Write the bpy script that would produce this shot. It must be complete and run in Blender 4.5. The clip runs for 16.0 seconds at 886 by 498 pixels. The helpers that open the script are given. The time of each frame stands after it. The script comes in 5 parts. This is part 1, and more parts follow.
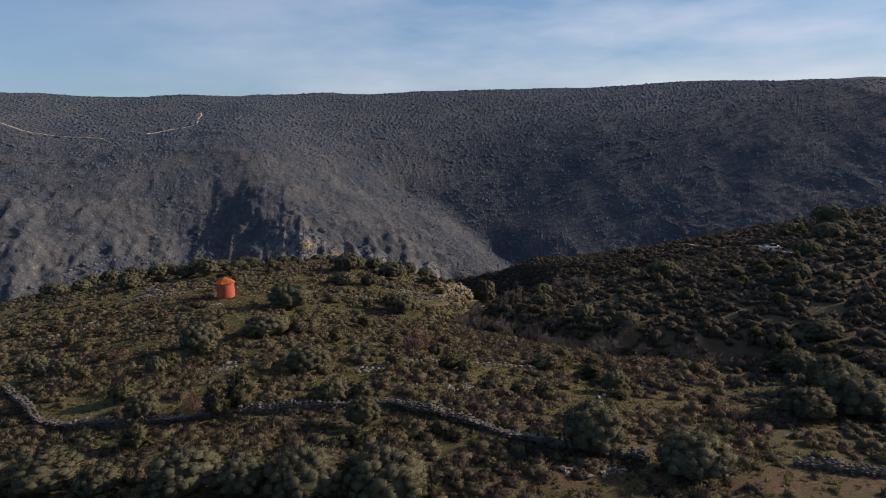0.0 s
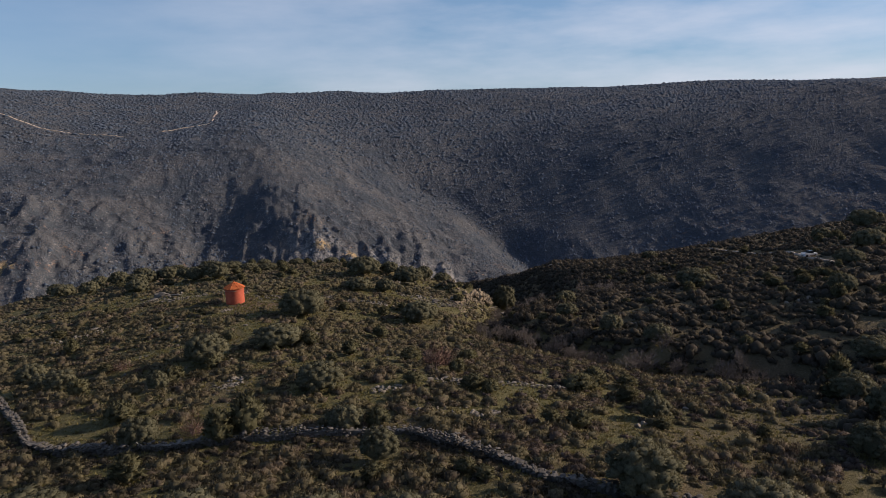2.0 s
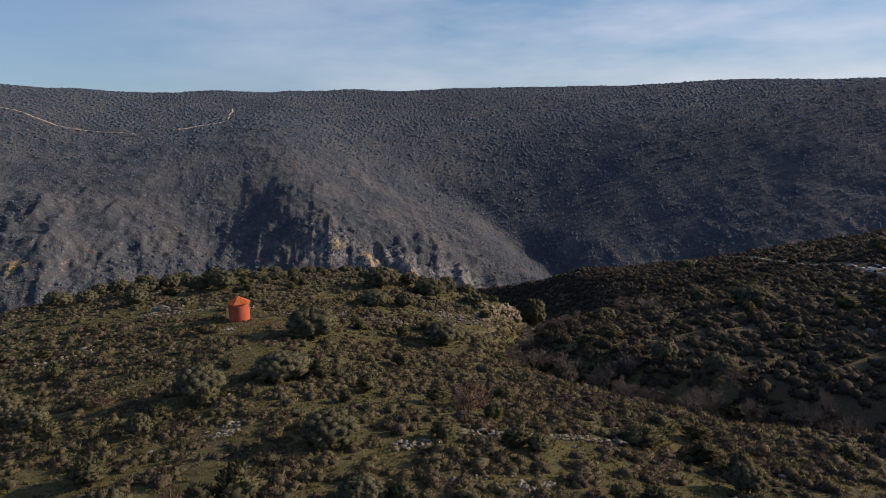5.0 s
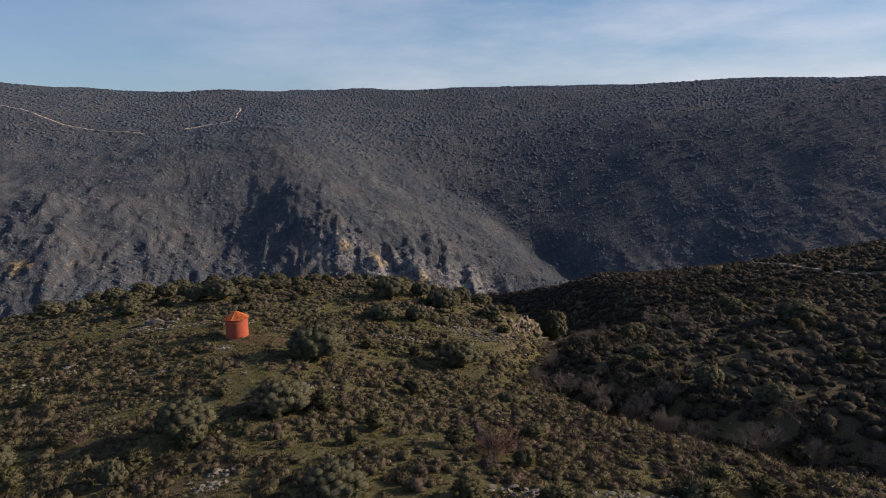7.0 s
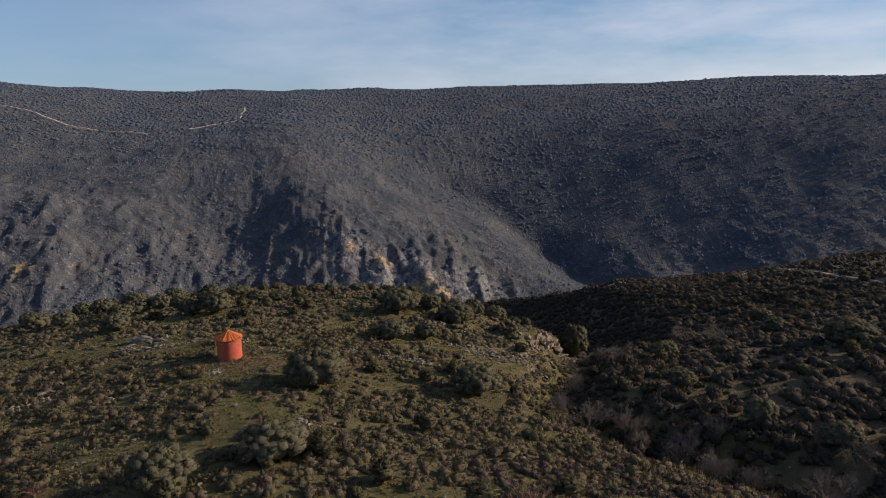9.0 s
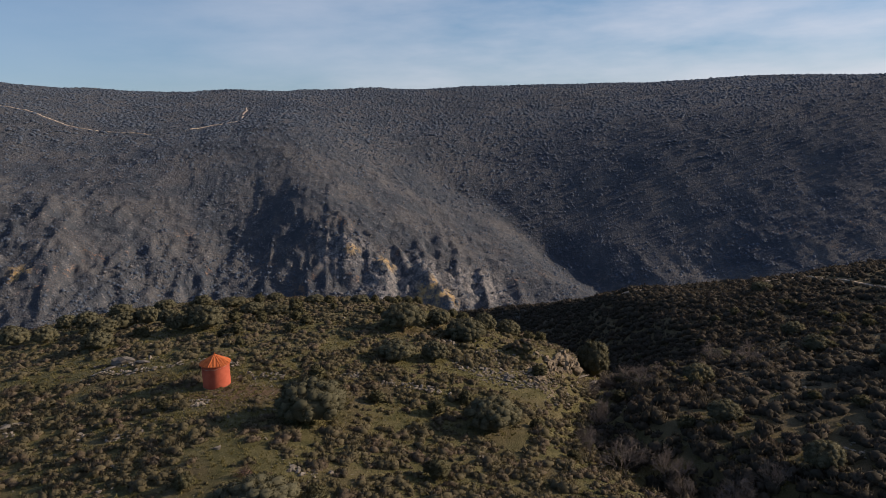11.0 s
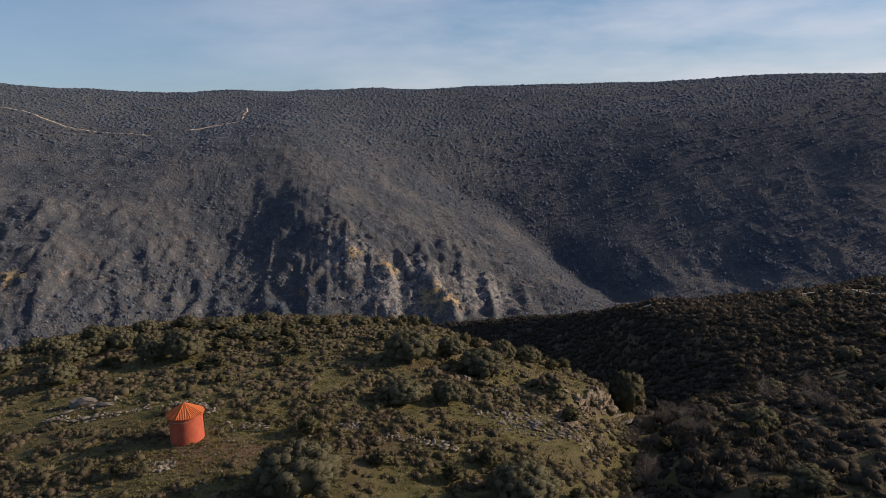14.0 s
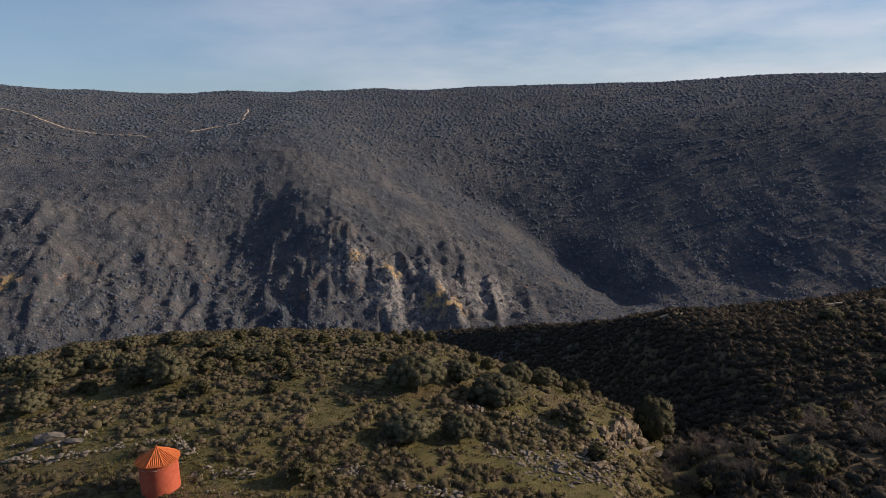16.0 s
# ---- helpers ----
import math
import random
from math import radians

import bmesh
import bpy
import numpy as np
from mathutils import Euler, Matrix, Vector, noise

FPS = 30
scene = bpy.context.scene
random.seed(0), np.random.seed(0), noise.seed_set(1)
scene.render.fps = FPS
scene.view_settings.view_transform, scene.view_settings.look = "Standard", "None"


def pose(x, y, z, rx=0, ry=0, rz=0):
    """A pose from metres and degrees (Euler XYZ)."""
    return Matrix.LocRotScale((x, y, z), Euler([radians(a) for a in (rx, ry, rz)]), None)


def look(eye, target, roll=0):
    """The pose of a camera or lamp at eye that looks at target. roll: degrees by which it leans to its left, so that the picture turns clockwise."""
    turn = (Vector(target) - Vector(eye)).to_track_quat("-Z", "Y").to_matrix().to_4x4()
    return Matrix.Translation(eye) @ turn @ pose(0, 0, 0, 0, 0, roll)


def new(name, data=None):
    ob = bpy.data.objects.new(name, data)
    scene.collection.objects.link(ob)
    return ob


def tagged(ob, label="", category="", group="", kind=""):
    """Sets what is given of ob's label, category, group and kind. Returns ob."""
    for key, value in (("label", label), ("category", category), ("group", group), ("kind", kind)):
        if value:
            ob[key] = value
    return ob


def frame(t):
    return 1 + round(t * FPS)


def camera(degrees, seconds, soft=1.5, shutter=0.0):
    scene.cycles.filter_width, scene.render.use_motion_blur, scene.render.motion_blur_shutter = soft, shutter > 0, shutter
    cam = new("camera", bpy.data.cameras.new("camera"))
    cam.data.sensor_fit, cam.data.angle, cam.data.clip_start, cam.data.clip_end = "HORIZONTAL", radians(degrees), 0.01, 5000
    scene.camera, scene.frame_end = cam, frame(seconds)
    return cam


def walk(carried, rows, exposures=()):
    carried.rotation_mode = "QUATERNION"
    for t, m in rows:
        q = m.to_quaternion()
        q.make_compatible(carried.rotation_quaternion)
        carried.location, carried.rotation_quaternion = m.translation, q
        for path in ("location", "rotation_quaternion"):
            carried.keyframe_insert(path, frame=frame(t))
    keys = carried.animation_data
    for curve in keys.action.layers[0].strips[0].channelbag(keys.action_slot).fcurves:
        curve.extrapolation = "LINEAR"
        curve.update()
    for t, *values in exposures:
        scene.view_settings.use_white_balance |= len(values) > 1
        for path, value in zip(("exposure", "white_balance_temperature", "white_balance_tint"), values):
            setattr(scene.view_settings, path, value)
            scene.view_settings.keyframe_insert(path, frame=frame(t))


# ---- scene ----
# seconds, x, y, z, tilt, lean, turn
WAY = [
    (0.0, 22.47, -143.02, 33.77, 79.579, 1.864, -9.620),
    (1.0, 22.50, -139.92, 33.81, 79.539, 1.757, -8.968),
    (2.0, 22.50, -136.09, 33.81, 79.519, 1.643, -8.427),
    (3.0, 22.47, -131.69, 33.79, 79.504, 1.547, -7.949),
    (4.0, 22.43, -126.86, 33.77, 79.485, 1.481, -7.514),
    (5.0, 22.40, -121.75, 33.75, 79.462, 1.451, -7.116),
    (6.0, 22.38, -116.46, 33.73, 79.437, 1.453, -6.761),
    (7.0, 22.38, -111.08, 33.73, 79.414, 1.482, -6.455),
    (8.0, 22.39, -105.66, 33.73, 79.395, 1.528, -6.206),
    (9.0, 22.41, -100.25, 33.74, 79.384, 1.582, -6.015),
    (10.0, 22.43, -94.86, 33.76, 79.380, 1.636, -5.877),
    (11.0, 22.46, -89.50, 33.77, 79.383, 1.683, -5.784),
    (12.0, 22.47, -84.16, 33.79, 79.392, 1.721, -5.719),
    (13.0, 22.48, -78.83, 33.79, 79.404, 1.750, -5.665),
    (14.0, 22.47, -73.53, 33.80, 79.420, 1.776, -5.608),
    (15.0, 22.47, -68.28, 33.79, 79.446, 1.809, -5.539),
    (16.0, 22.49, -63.17, 33.78, 79.491, 1.865, -5.465),
]
cam = camera(66.0, 16.0, soft=0.72)
walk(cam, [(r[0], pose(*r[1:])) for r in WAY], exposures=((0.0, 0.0, 6190, 20), (4.0, 0.0, 6230, 20), (8.0, 0.0, 6310, 20), (12.5, 0.0, 6470, 20), (16.0, 0.0, 6540, 20)))

# ---- world and sun -------------------------------------------------------
SUN_HIGH, SUN_FROM = radians(22), radians(2)  # height; direction from +x towards +y
world = bpy.data.worlds.new("world")
scene.world = world
world.use_nodes = True
wn, wl = world.node_tree.nodes, world.node_tree.links
sky = wn.new("ShaderNodeTexSky")
sky.sky_type, sky.sun_disc = "NISHITA", False
sky.sun_elevation, sky.sun_rotation = SUN_HIGH, radians(90) - SUN_FROM
sky.altitude, sky.air_density, sky.dust_density, sky.ozone_density = 900, 1.0, 0.5, 3.2
backdrop = wn["Background"]
backdrop.inputs["Strength"].default_value = 0.102
# thin drifting cloud veils
coord, stretch = wn.new("ShaderNodeTexCoord"), wn.new("ShaderNodeMapping")
stretch.inputs["Scale"].default_value = (2.2, 2.2, 9.0)
stretch.inputs["Location"].default_value = (0.7, 0.3, 0.2)
stretch.inputs["Rotation"].default_value = (0.1, 0.05, 0.4)
veil = wn.new("ShaderNodeTexNoise")
veil.inputs["Scale"].default_value, veil.inputs["Detail"].default_value, veil.inputs["Roughness"].default_value = 1.5, 6, 0.55
ramp = wn.new("ShaderNodeMapRange")
ramp.inputs["From Min"].default_value, ramp.inputs["From Max"].default_value = 0.38, 0.80
ramp.inputs["To Max"].default_value = 0.42
blend = wn.new("ShaderNodeMix")
blend.data_type = "RGBA"
blend.inputs["B"].default_value = (7.3, 7.6, 7.8, 1)
wl.new(coord.outputs["Generated"], stretch.inputs["Vector"])
wl.new(stretch.outputs["Vector"], veil.inputs["Vector"])
wl.new(veil.outputs["Fac"], ramp.inputs["Value"])
axis, drift, thin = wn.new("ShaderNodeSeparateXYZ"), wn.new("ShaderNodeMapRange"), wn.new("ShaderNodeMath")
thin.operation = "MULTIPLY"
for key, v in (("From Min", -0.5), ("From Max", 0.45), ("To Min", 0.05), ("To Max", 2.1)):
    drift.inputs[key].default_value = v
wl.new(coord.outputs["Generated"], axis.inputs[0])
wl.new(axis.outputs["X"], drift.inputs["Value"])
wl.new(ramp.outputs["Result"], thin.inputs[0])
wl.new(drift.outputs["Result"], thin.inputs[1])
wl.new(thin.outputs[0], blend.inputs["Factor"])
haze = wn.new("ShaderNodeMix")
haze.data_type = "RGBA"
haze.inputs["B"].default_value = (2.1, 3.7, 5.0, 1)
low_air = wn.new("ShaderNodeMapRange")  # the pale air lies near the horizon
for key, v in (("From Min", 0.12), ("From Max", 0.5), ("To Min", 0.45), ("To Max", 0.0)):
    low_air.inputs[key].default_value = v
wl.new(axis.outputs["Z"], low_air.inputs["Value"])
wl.new(low_air.outputs["Result"], haze.inputs["Factor"])
wl.new(sky.outputs["Color"], haze.inputs["A"])
wl.new(haze.outputs["Result"], blend.inputs["A"])
wl.new(blend.outputs["Result"], backdrop.inputs["Color"])

sun = bpy.data.lights.new("sun", "SUN")
sun.energy, sun.angle, sun.color = 5.3, radians(0.6), (1.0, 0.82, 0.60)
sun_lamp = new("sun", sun)
toward = Vector((math.cos(SUN_HIGH) * math.cos(SUN_FROM), math.cos(SUN_HIGH) * math.sin(SUN_FROM), math.sin(SUN_HIGH)))
sun_lamp.matrix_world = look(toward * 500, (0, 0, 0))


# ---- materials -----------------------------------------------------------
def shader(name, rough=0.9):
    m = bpy.data.materials.new(name)
    m.use_nodes = True
    bsdf = m.node_tree.nodes["Principled BSDF"]
    bsdf.inputs["Roughness"].default_value = rough
    bsdf.inputs["Specular IOR Level"].default_value = 0.12
    return m, m.node_tree.nodes, m.node_tree.links, bsdf


def noise_node(n, l, scale, detail=4, rough=0.55, vector=None, squash=None):
    tex = n.new("ShaderNodeTexNoise")
    tex.inputs["Scale"].default_value, tex.inputs["Detail"].default_value, tex.inputs["Roughness"].default_value = scale, detail, rough
    if vector is None:
        vector = n.new("ShaderNodeTexCoord").outputs["Object"]
    if squash:
        m = n.new("ShaderNodeMapping")
        m.inputs["Scale"].default_value = squash
        l.new(vector, m.inputs["Vector"])
        vector = m.outputs["Vector"]
    l.new(vector, tex.inputs["Vector"])
    return tex.outputs["Fac"]


def span(n, l, value, lo, hi, to_lo=0.0, to_hi=1.0):
    r = n.new("ShaderNodeMapRange")
    for key, v in (("From Min", lo), ("From Max", hi), ("To Min", to_lo), ("To Max", to_hi)):
        r.inputs[key].default_value = v
    l.new(value, r.inputs["Value"])
    return r.outputs["Result"]


def mix(n, l, factor, a, b, how="MIX"):
    x = n.new("ShaderNodeMix")
    x.data_type, x.blend_type = "RGBA", how
    for key, v in (("Factor", factor), ("A", a), ("B", b)):
        if isinstance(v, (tuple, float, int)):
            x.inputs[key].default_value = (*v, 1) if isinstance(v, tuple) else v
        else:
            l.new(v, x.inputs[key])
    return x.outputs["Result"]


def relief(n, l, bsdf, height, strength, distance):
    b = n.new("ShaderNodeBump")
    b.inputs["Strength"].default_value, b.inputs["Distance"].default_value = strength, distance
    l.new(height, b.inputs["Height"])
    l.new(b.outputs["Normal"], bsdf.inputs["Normal"])


def ground_material():
    m, n, l, bsdf = shader("scrubland_soil", 0.95)
    place = n.new("ShaderNodeNewGeometry").outputs["Position"]
    axes = n.new("ShaderNodeSeparateXYZ")
    l.new(place, axes.inputs[0])
    broad, mid, fine = noise_node(n, l, 0.07, 3, 0.5, place), noise_node(n, l, 0.45, 4, 0.6, place), noise_node(n, l, 4.0, 4, 0.65, place)
    speck = noise_node(n, l, 13.0, 3, 0.7, place)
    turf = mix(n, l, span(n, l, mid, 0.38, 0.62), (0.084, 0.083, 0.030), (0.170, 0.148, 0.064))
    soil = mix(n, l, span(n, l, fine, 0.35, 0.65), (0.095, 0.070, 0.042), (0.175, 0.130, 0.082))
    near = mix(n, l, span(n, l, broad, 0.5, 0.68, 0.0, 0.8), turf, soil)
    near = mix(n, l, span(n, l, fine, 0.48, 0.66, 0.0, 0.5), near, (0.070, 0.066, 0.026))
    near = mix(n, l, span(n, l, speck, 0.46, 0.66, 0.0, 0.65), near, (0.038, 0.038, 0.016))
    near = mix(n, l, span(n, l, noise_node(n, l, 9.0, 3, 0.75, place), 0.57, 0.66, 0.0, 0.5), near, (0.36, 0.31, 0.20))
    for middle, reach in (((3.5, -4.6, 0), (0.12, 0.24, 0)), ((56, -101.5, 0), (0.075, 0.36, 0)), ((40, -97.5, 0), (0.075, 0.5, 0))):
        off, scaled, size = n.new("ShaderNodeVectorMath"), n.new("ShaderNodeVectorMath"), n.new("ShaderNodeVectorMath")
        off.operation, scaled.operation, size.operation = "SUBTRACT", "MULTIPLY", "LENGTH"
        l.new(place, off.inputs[0])
        off.inputs[1].default_value, scaled.inputs[1].default_value = middle, reach
        l.new(off.outputs[0], scaled.inputs[0])
        l.new(scaled.outputs[0], size.inputs[0])
        worn = span(n, l, size.outputs["Value"], 1.1, 0.5)
        near = mix(n, l, worn, near, mix(n, l, span(n, l, fine, 0.35, 0.65), (0.092, 0.063, 0.036), (0.165, 0.116, 0.070)))
    # leaf litter and heather stems on the slope beyond the ravine
    litter = mix(n, l, span(n, l, fine, 0.35, 0.65), (0.066, 0.053, 0.034), (0.165, 0.130, 0.084))
    near = mix(n, l, span(n, l, axes.outputs["X"], 50, 74, 0.0, 0.65), near, litter)
    stones = span(n, l, noise_node(n, l, 2.3, 2, 0.7, place), 0.69, 0.72)
    near = mix(n, l, stones, near, (0.24, 0.22, 0.19))
    # thin, stony hillside across the gorge; low plants, rock and tufts blued for haze
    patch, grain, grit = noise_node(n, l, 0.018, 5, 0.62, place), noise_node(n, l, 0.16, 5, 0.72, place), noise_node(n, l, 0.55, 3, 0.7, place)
    hazy_herb = mix(n, l, span(n, l, patch, 0.42, 0.6), (0.055, 0.066, 0.079), (0.110, 0.110, 0.108))
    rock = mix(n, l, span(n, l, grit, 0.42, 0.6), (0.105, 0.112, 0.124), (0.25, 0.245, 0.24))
    rust = span(n, l, noise_node(n, l, 0.03, 3, 0.6, place, (1, 1, 0.6)), 0.56, 0.66, 0, 0.75)
    low = n.new("ShaderNodeMath")
    low.operation = "MULTIPLY"
    l.new(rust, low.inputs[0])
    l.new(span(n, l, axes.outputs["Y"], 660, 600), low.inputs[1])
    rust = low.outputs[0]
    rock = mix(n, l, rust, rock, (0.40, 0.21, 0.085))
    tilt = n.new("ShaderNodeSeparateXYZ")
    l.new(n.new("ShaderNodeNewGeometry").outputs["Normal"], tilt.inputs[0])
    bare = n.new("ShaderNodeMath")
    bare.operation, bare.use_clamp = "ADD", True
    l.new(span(n, l, tilt.outputs["Z"], 0.80, 0.5, -0.1, 0.8), bare.inputs[0])
    l.new(span(n, l, grain, 0.5, 0.6, -0.3, 0.6), bare.inputs[1])
    far = mix(n, l, bare.outputs[0], hazy_herb, rock)
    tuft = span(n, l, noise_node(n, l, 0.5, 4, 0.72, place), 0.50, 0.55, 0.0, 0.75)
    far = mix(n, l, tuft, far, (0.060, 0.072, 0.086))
    ochre = mix(n, l, span(n, l, grit, 0.4, 0.6), (0.28, 0.19, 0.085), (0.46, 0.35, 0.18))
    pale = mix(n, l, span(n, l, grit, 0.4, 0.6), (0.12, 0.122, 0.125), (0.30, 0.29, 0.275))
    for middle, reach, tint in (((48, 540, -115), 62, pale), ((-12, 575, -92), 34, pale), ((120, 560, -128), 40, pale), ((74, 528, -125), 26, ochre), ((29, 562, -100), 14, ochre), ((-4, 572, -90), 11, ochre), ((18, 520, -130), 10, ochre), ((-286, 518, -82), 14, ochre)):
        off, size = n.new("ShaderNodeVectorMath"), n.new("ShaderNodeVectorMath")
        off.operation, size.operation = "SUBTRACT", "LENGTH"
        l.new(place, off.inputs[0])
        off.inputs[1].default_value = middle
        l.new(off.outputs[0], size.inputs[0])
        face = n.new("ShaderNodeMath")
        face.operation = "MULTIPLY"
        l.new(span(n, l, size.outputs["Value"], reach, 0.5 * reach), face.inputs[0])
        l.new(span(n, l, noise_node(n, l, 0.14, 4, 0.65, place, (1, 1, 0.4)), 0.42, 0.56), face.inputs[1])
        far = mix(n, l, face.outputs[0], far, tint)
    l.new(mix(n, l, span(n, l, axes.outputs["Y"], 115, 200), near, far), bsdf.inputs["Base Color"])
    fine_relief, coarse_relief = n.new("ShaderNodeBump"), n.new("ShaderNodeBump")
    fine_relief.inputs["Distance"].default_value, coarse_relief.inputs["Distance"].default_value = 0.3, 4.0
    l.new(mix(n, l, 0.5, fine, speck), fine_relief.inputs["Height"])
    l.new(mix(n, l, 0.4, grain, grit), coarse_relief.inputs["Height"])
    both = n.new("ShaderNodeMix")
    both.data_type = "VECTOR"
    l.new(span(n, l, axes.outputs["Y"], 115, 200), both.inputs["Factor"])
    l.new(fine_relief.outputs["Normal"], both.inputs["A"])
    l.new(coarse_relief.outputs["Normal"], both.inputs["B"])
    l.new(both.outputs["Result"], bsdf.inputs["Normal"])
    return m


def leaf_material(name, dark, light, rough=0.8, dry=0.0, size=1.0, thin=0.3):
    """Foliage: fine leafy grain, tone changing from tuft to tuft and plant to plant. thin: the share of light that goes through the leaves."""
    m, n, l, bsdf = shader(name, rough)
    geo, ob = n.new("ShaderNodeNewGeometry"), n.new("ShaderNodeObjectInfo")
    where = geo.outputs["Position"]
    grain, clump = noise_node(n, l, 8.0 / size, 3, 0.7, where, (1, 1, 0.6)), noise_node(n, l, 0.8 / size, 3, 0.6, where)
    tone = mix(n, l, span(n, l, grain, 0.34, 0.66), dark, light)
    tone = mix(n, l, span(n, l, geo.outputs["Random Per Island"], 0, 1, 0.0, 0.5), tone, light)
    tone = mix(n, l, span(n, l, clump, 0.38, 0.62, 0.0, 0.4), tone, tuple(1.1 * v for v in dark))
    tone = mix(n, l, span(n, l, ob.outputs["Random"], 0, 1, 0.0, 0.3), tone, dark)
    if dry:
        patch = span(n, l, noise_node(n, l, 0.3, 4, 0.65, where), 0.50, 0.62, 0, dry)
        tone = mix(n, l, patch, tone, mix(n, l, span(n, l, grain, 0.36, 0.64), (0.070, 0.052, 0.041), (0.188, 0.142, 0.108)))
    l.new(tone, bsdf.inputs["Base Color"])
    if thin:
        glow, both = n.new("ShaderNodeBsdfTranslucent"), n.new("ShaderNodeMixShader")
        l.new(tone, glow.inputs["Color"])
        both.inputs[0].default_value = thin
        l.new(bsdf.outputs[0], both.inputs[1])
        l.new(glow.outputs[0], both.inputs[2])
        l.new(both.outputs[0], n["Material Output"].inputs["Surface"])
    return m


def plain(name, a, b, scale=3.0, rough=0.85, bump=0.3, depth=0.02):
    m, n, l, bsdf = shader(name, rough)
    place = n.new("ShaderNodeTexCoord").outputs["Object"]
    ob = n.new("ShaderNodeObjectInfo")
    big, small = noise_node(n, l, scale, 4, 0.6, place), noise_node(n, l, scale * 7, 4, 0.6, place)
    tone = mix(n, l, span(n, l, big, 0.35, 0.65), a, b)
    tone = mix(n, l, span(n, l, small, 0.35, 0.7, 0, 0.35), tone, tuple(0.6 * v for v in a))
    tone = mix(n, l, span(n, l, ob.outputs["Random"], 0, 1, 0, 0.4), tone, b)
    l.new(tone, bsdf.inputs["Base Color"])
    relief(n, l, bsdf, small, bump, depth)
    return m


SOIL = ground_material()
OAK_LEAF = leaf_material("holm_oak_leaf", (0.054, 0.055, 0.034), (0.194, 0.186, 0.115))
JUNIPER_LEAF = leaf_material("juniper_leaf", (0.050, 0.050, 0.028), (0.170, 0.163, 0.090))
# leaf colour lowered so that the slope beyond the ravine reads as shade
SHADED_THICKET_LEAF = leaf_material("shaded_thicket_leaf", (0.032, 0.029, 0.021), (0.106, 0.095, 0.069), dry=0.35)
SCRUB_LEAF = leaf_material("scrub_leaf", (0.058, 0.053, 0.031), (0.206, 0.180, 0.104), dry=0.65)
HEATH_LEAF = leaf_material("heather_leaf", (0.036, 0.030, 0.025), (0.118, 0.098, 0.082), dry=0.5)
GRASS = leaf_material("winter_grass", (0.100, 0.096, 0.034), (0.26, 0.22, 0.095), dry=0.3)
# blue-grey leaf colour: the haze over the gorge is painted into it
HAZY_FAR_LEAF = leaf_material("hazy_far_scrub_leaf", (0.048, 0.064, 0.086), (0.102, 0.128, 0.160), size=8.0, thin=0.0)
RED_LEAF = leaf_material("russet_twig", (0.10, 0.062, 0.050), (0.24, 0.150, 0.125), thin=0.0)
BARK = plain("bark", (0.07, 0.055, 0.042), (0.15, 0.125, 0.10), 4.0)
PALE_BARK = plain("bare_twig_bark", (0.100, 0.086, 0.072), (0.195, 0.168, 0.145), 4.0)
STONE = plain("limestone", (0.120, 0.106, 0.084), (0.275, 0.245, 0.195), 1.4, 0.9, 0.5, 0.05)
OCHRE_STONE = plain("ochre_limestone", (0.095, 0.080, 0.060), (0.33, 0.270, 0.185), 1.1, 0.9, 1.0, 0.2)
WALL_STONE = plain("lichened_limestone", (0.075, 0.070, 0.062), (0.175, 0.162, 0.142), 1.4, 0.9, 0.5, 0.05)
PAINT = plain("orange_red_plaster", (0.37, 0.082, 0.046), (0.48, 0.125, 0.072), 1.2, 0.85, 0.25, 0.01)
TILE = plain("orange_roof_tile", (0.42, 0.10, 0.035), (0.56, 0.17, 0.055), 2.5, 0.8, 0.2, 0.01)
FAR_ROCK = plain("far_limestone", (0.10, 0.102, 0.106), (0.20, 0.196, 0.192), 0.3, 0.9, 0.5, 0.3)
TRACK = plain("pale_dirt_track", (0.34, 0.27, 0.20), (0.46, 0.39, 0.31), 0.2)

# ---- the lie of the land -------------------------------------------------
def lattice(ix, iy, seed):
    h = (ix.astype(np.int64) * 374761393 + iy.astype(np.int64) * 668265263 + seed * 974711) & 0x7FFFFFFF
    h = ((h ^ (h >> 13)) * 1274126177) & 0x7FFFFFFF
    return ((h ^ (h >> 16)) & 0xFFFF) / 65535.0


def value_noise(x, y, seed=0):
    """Smooth noise from -1 to 1 with cells one unit wide."""
    fx, fy = np.floor(x), np.floor(y)
    u, v = x - fx, y - fy
    u, v = u * u * (3 - 2 * u), v * v * (3 - 2 * v)
    a, b = lattice(fx, fy, seed), lattice(fx + 1, fy, seed)
    c, d = lattice(fx, fy + 1, seed), lattice(fx + 1, fy + 1, seed)
    return 2 * ((a + (b - a) * u) * (1 - v) + (c + (d - c) * u) * v) - 1


def fbm(x, y, size, octaves=3, seed=0):
    total, weight = 0.0, 1.0
    for i in range(octaves):
        total = total + weight * value_noise(x / size + 17.3 * i, y / size - 9.1 * i, seed + i)
        size, weight = size * 0.47, weight * 0.5
    return total


def ridged(x, y, size, octaves=3, seed=0):
    total, weight = 0.0, 1.0
    for i in range(octaves):
        total = total + weight * (1 - 2 * np.abs(value_noise(x / size + 5.7 * i, y / size + 3.3 * i, seed + i)))
        size, weight = size * 0.45, weight * 0.5
    return total


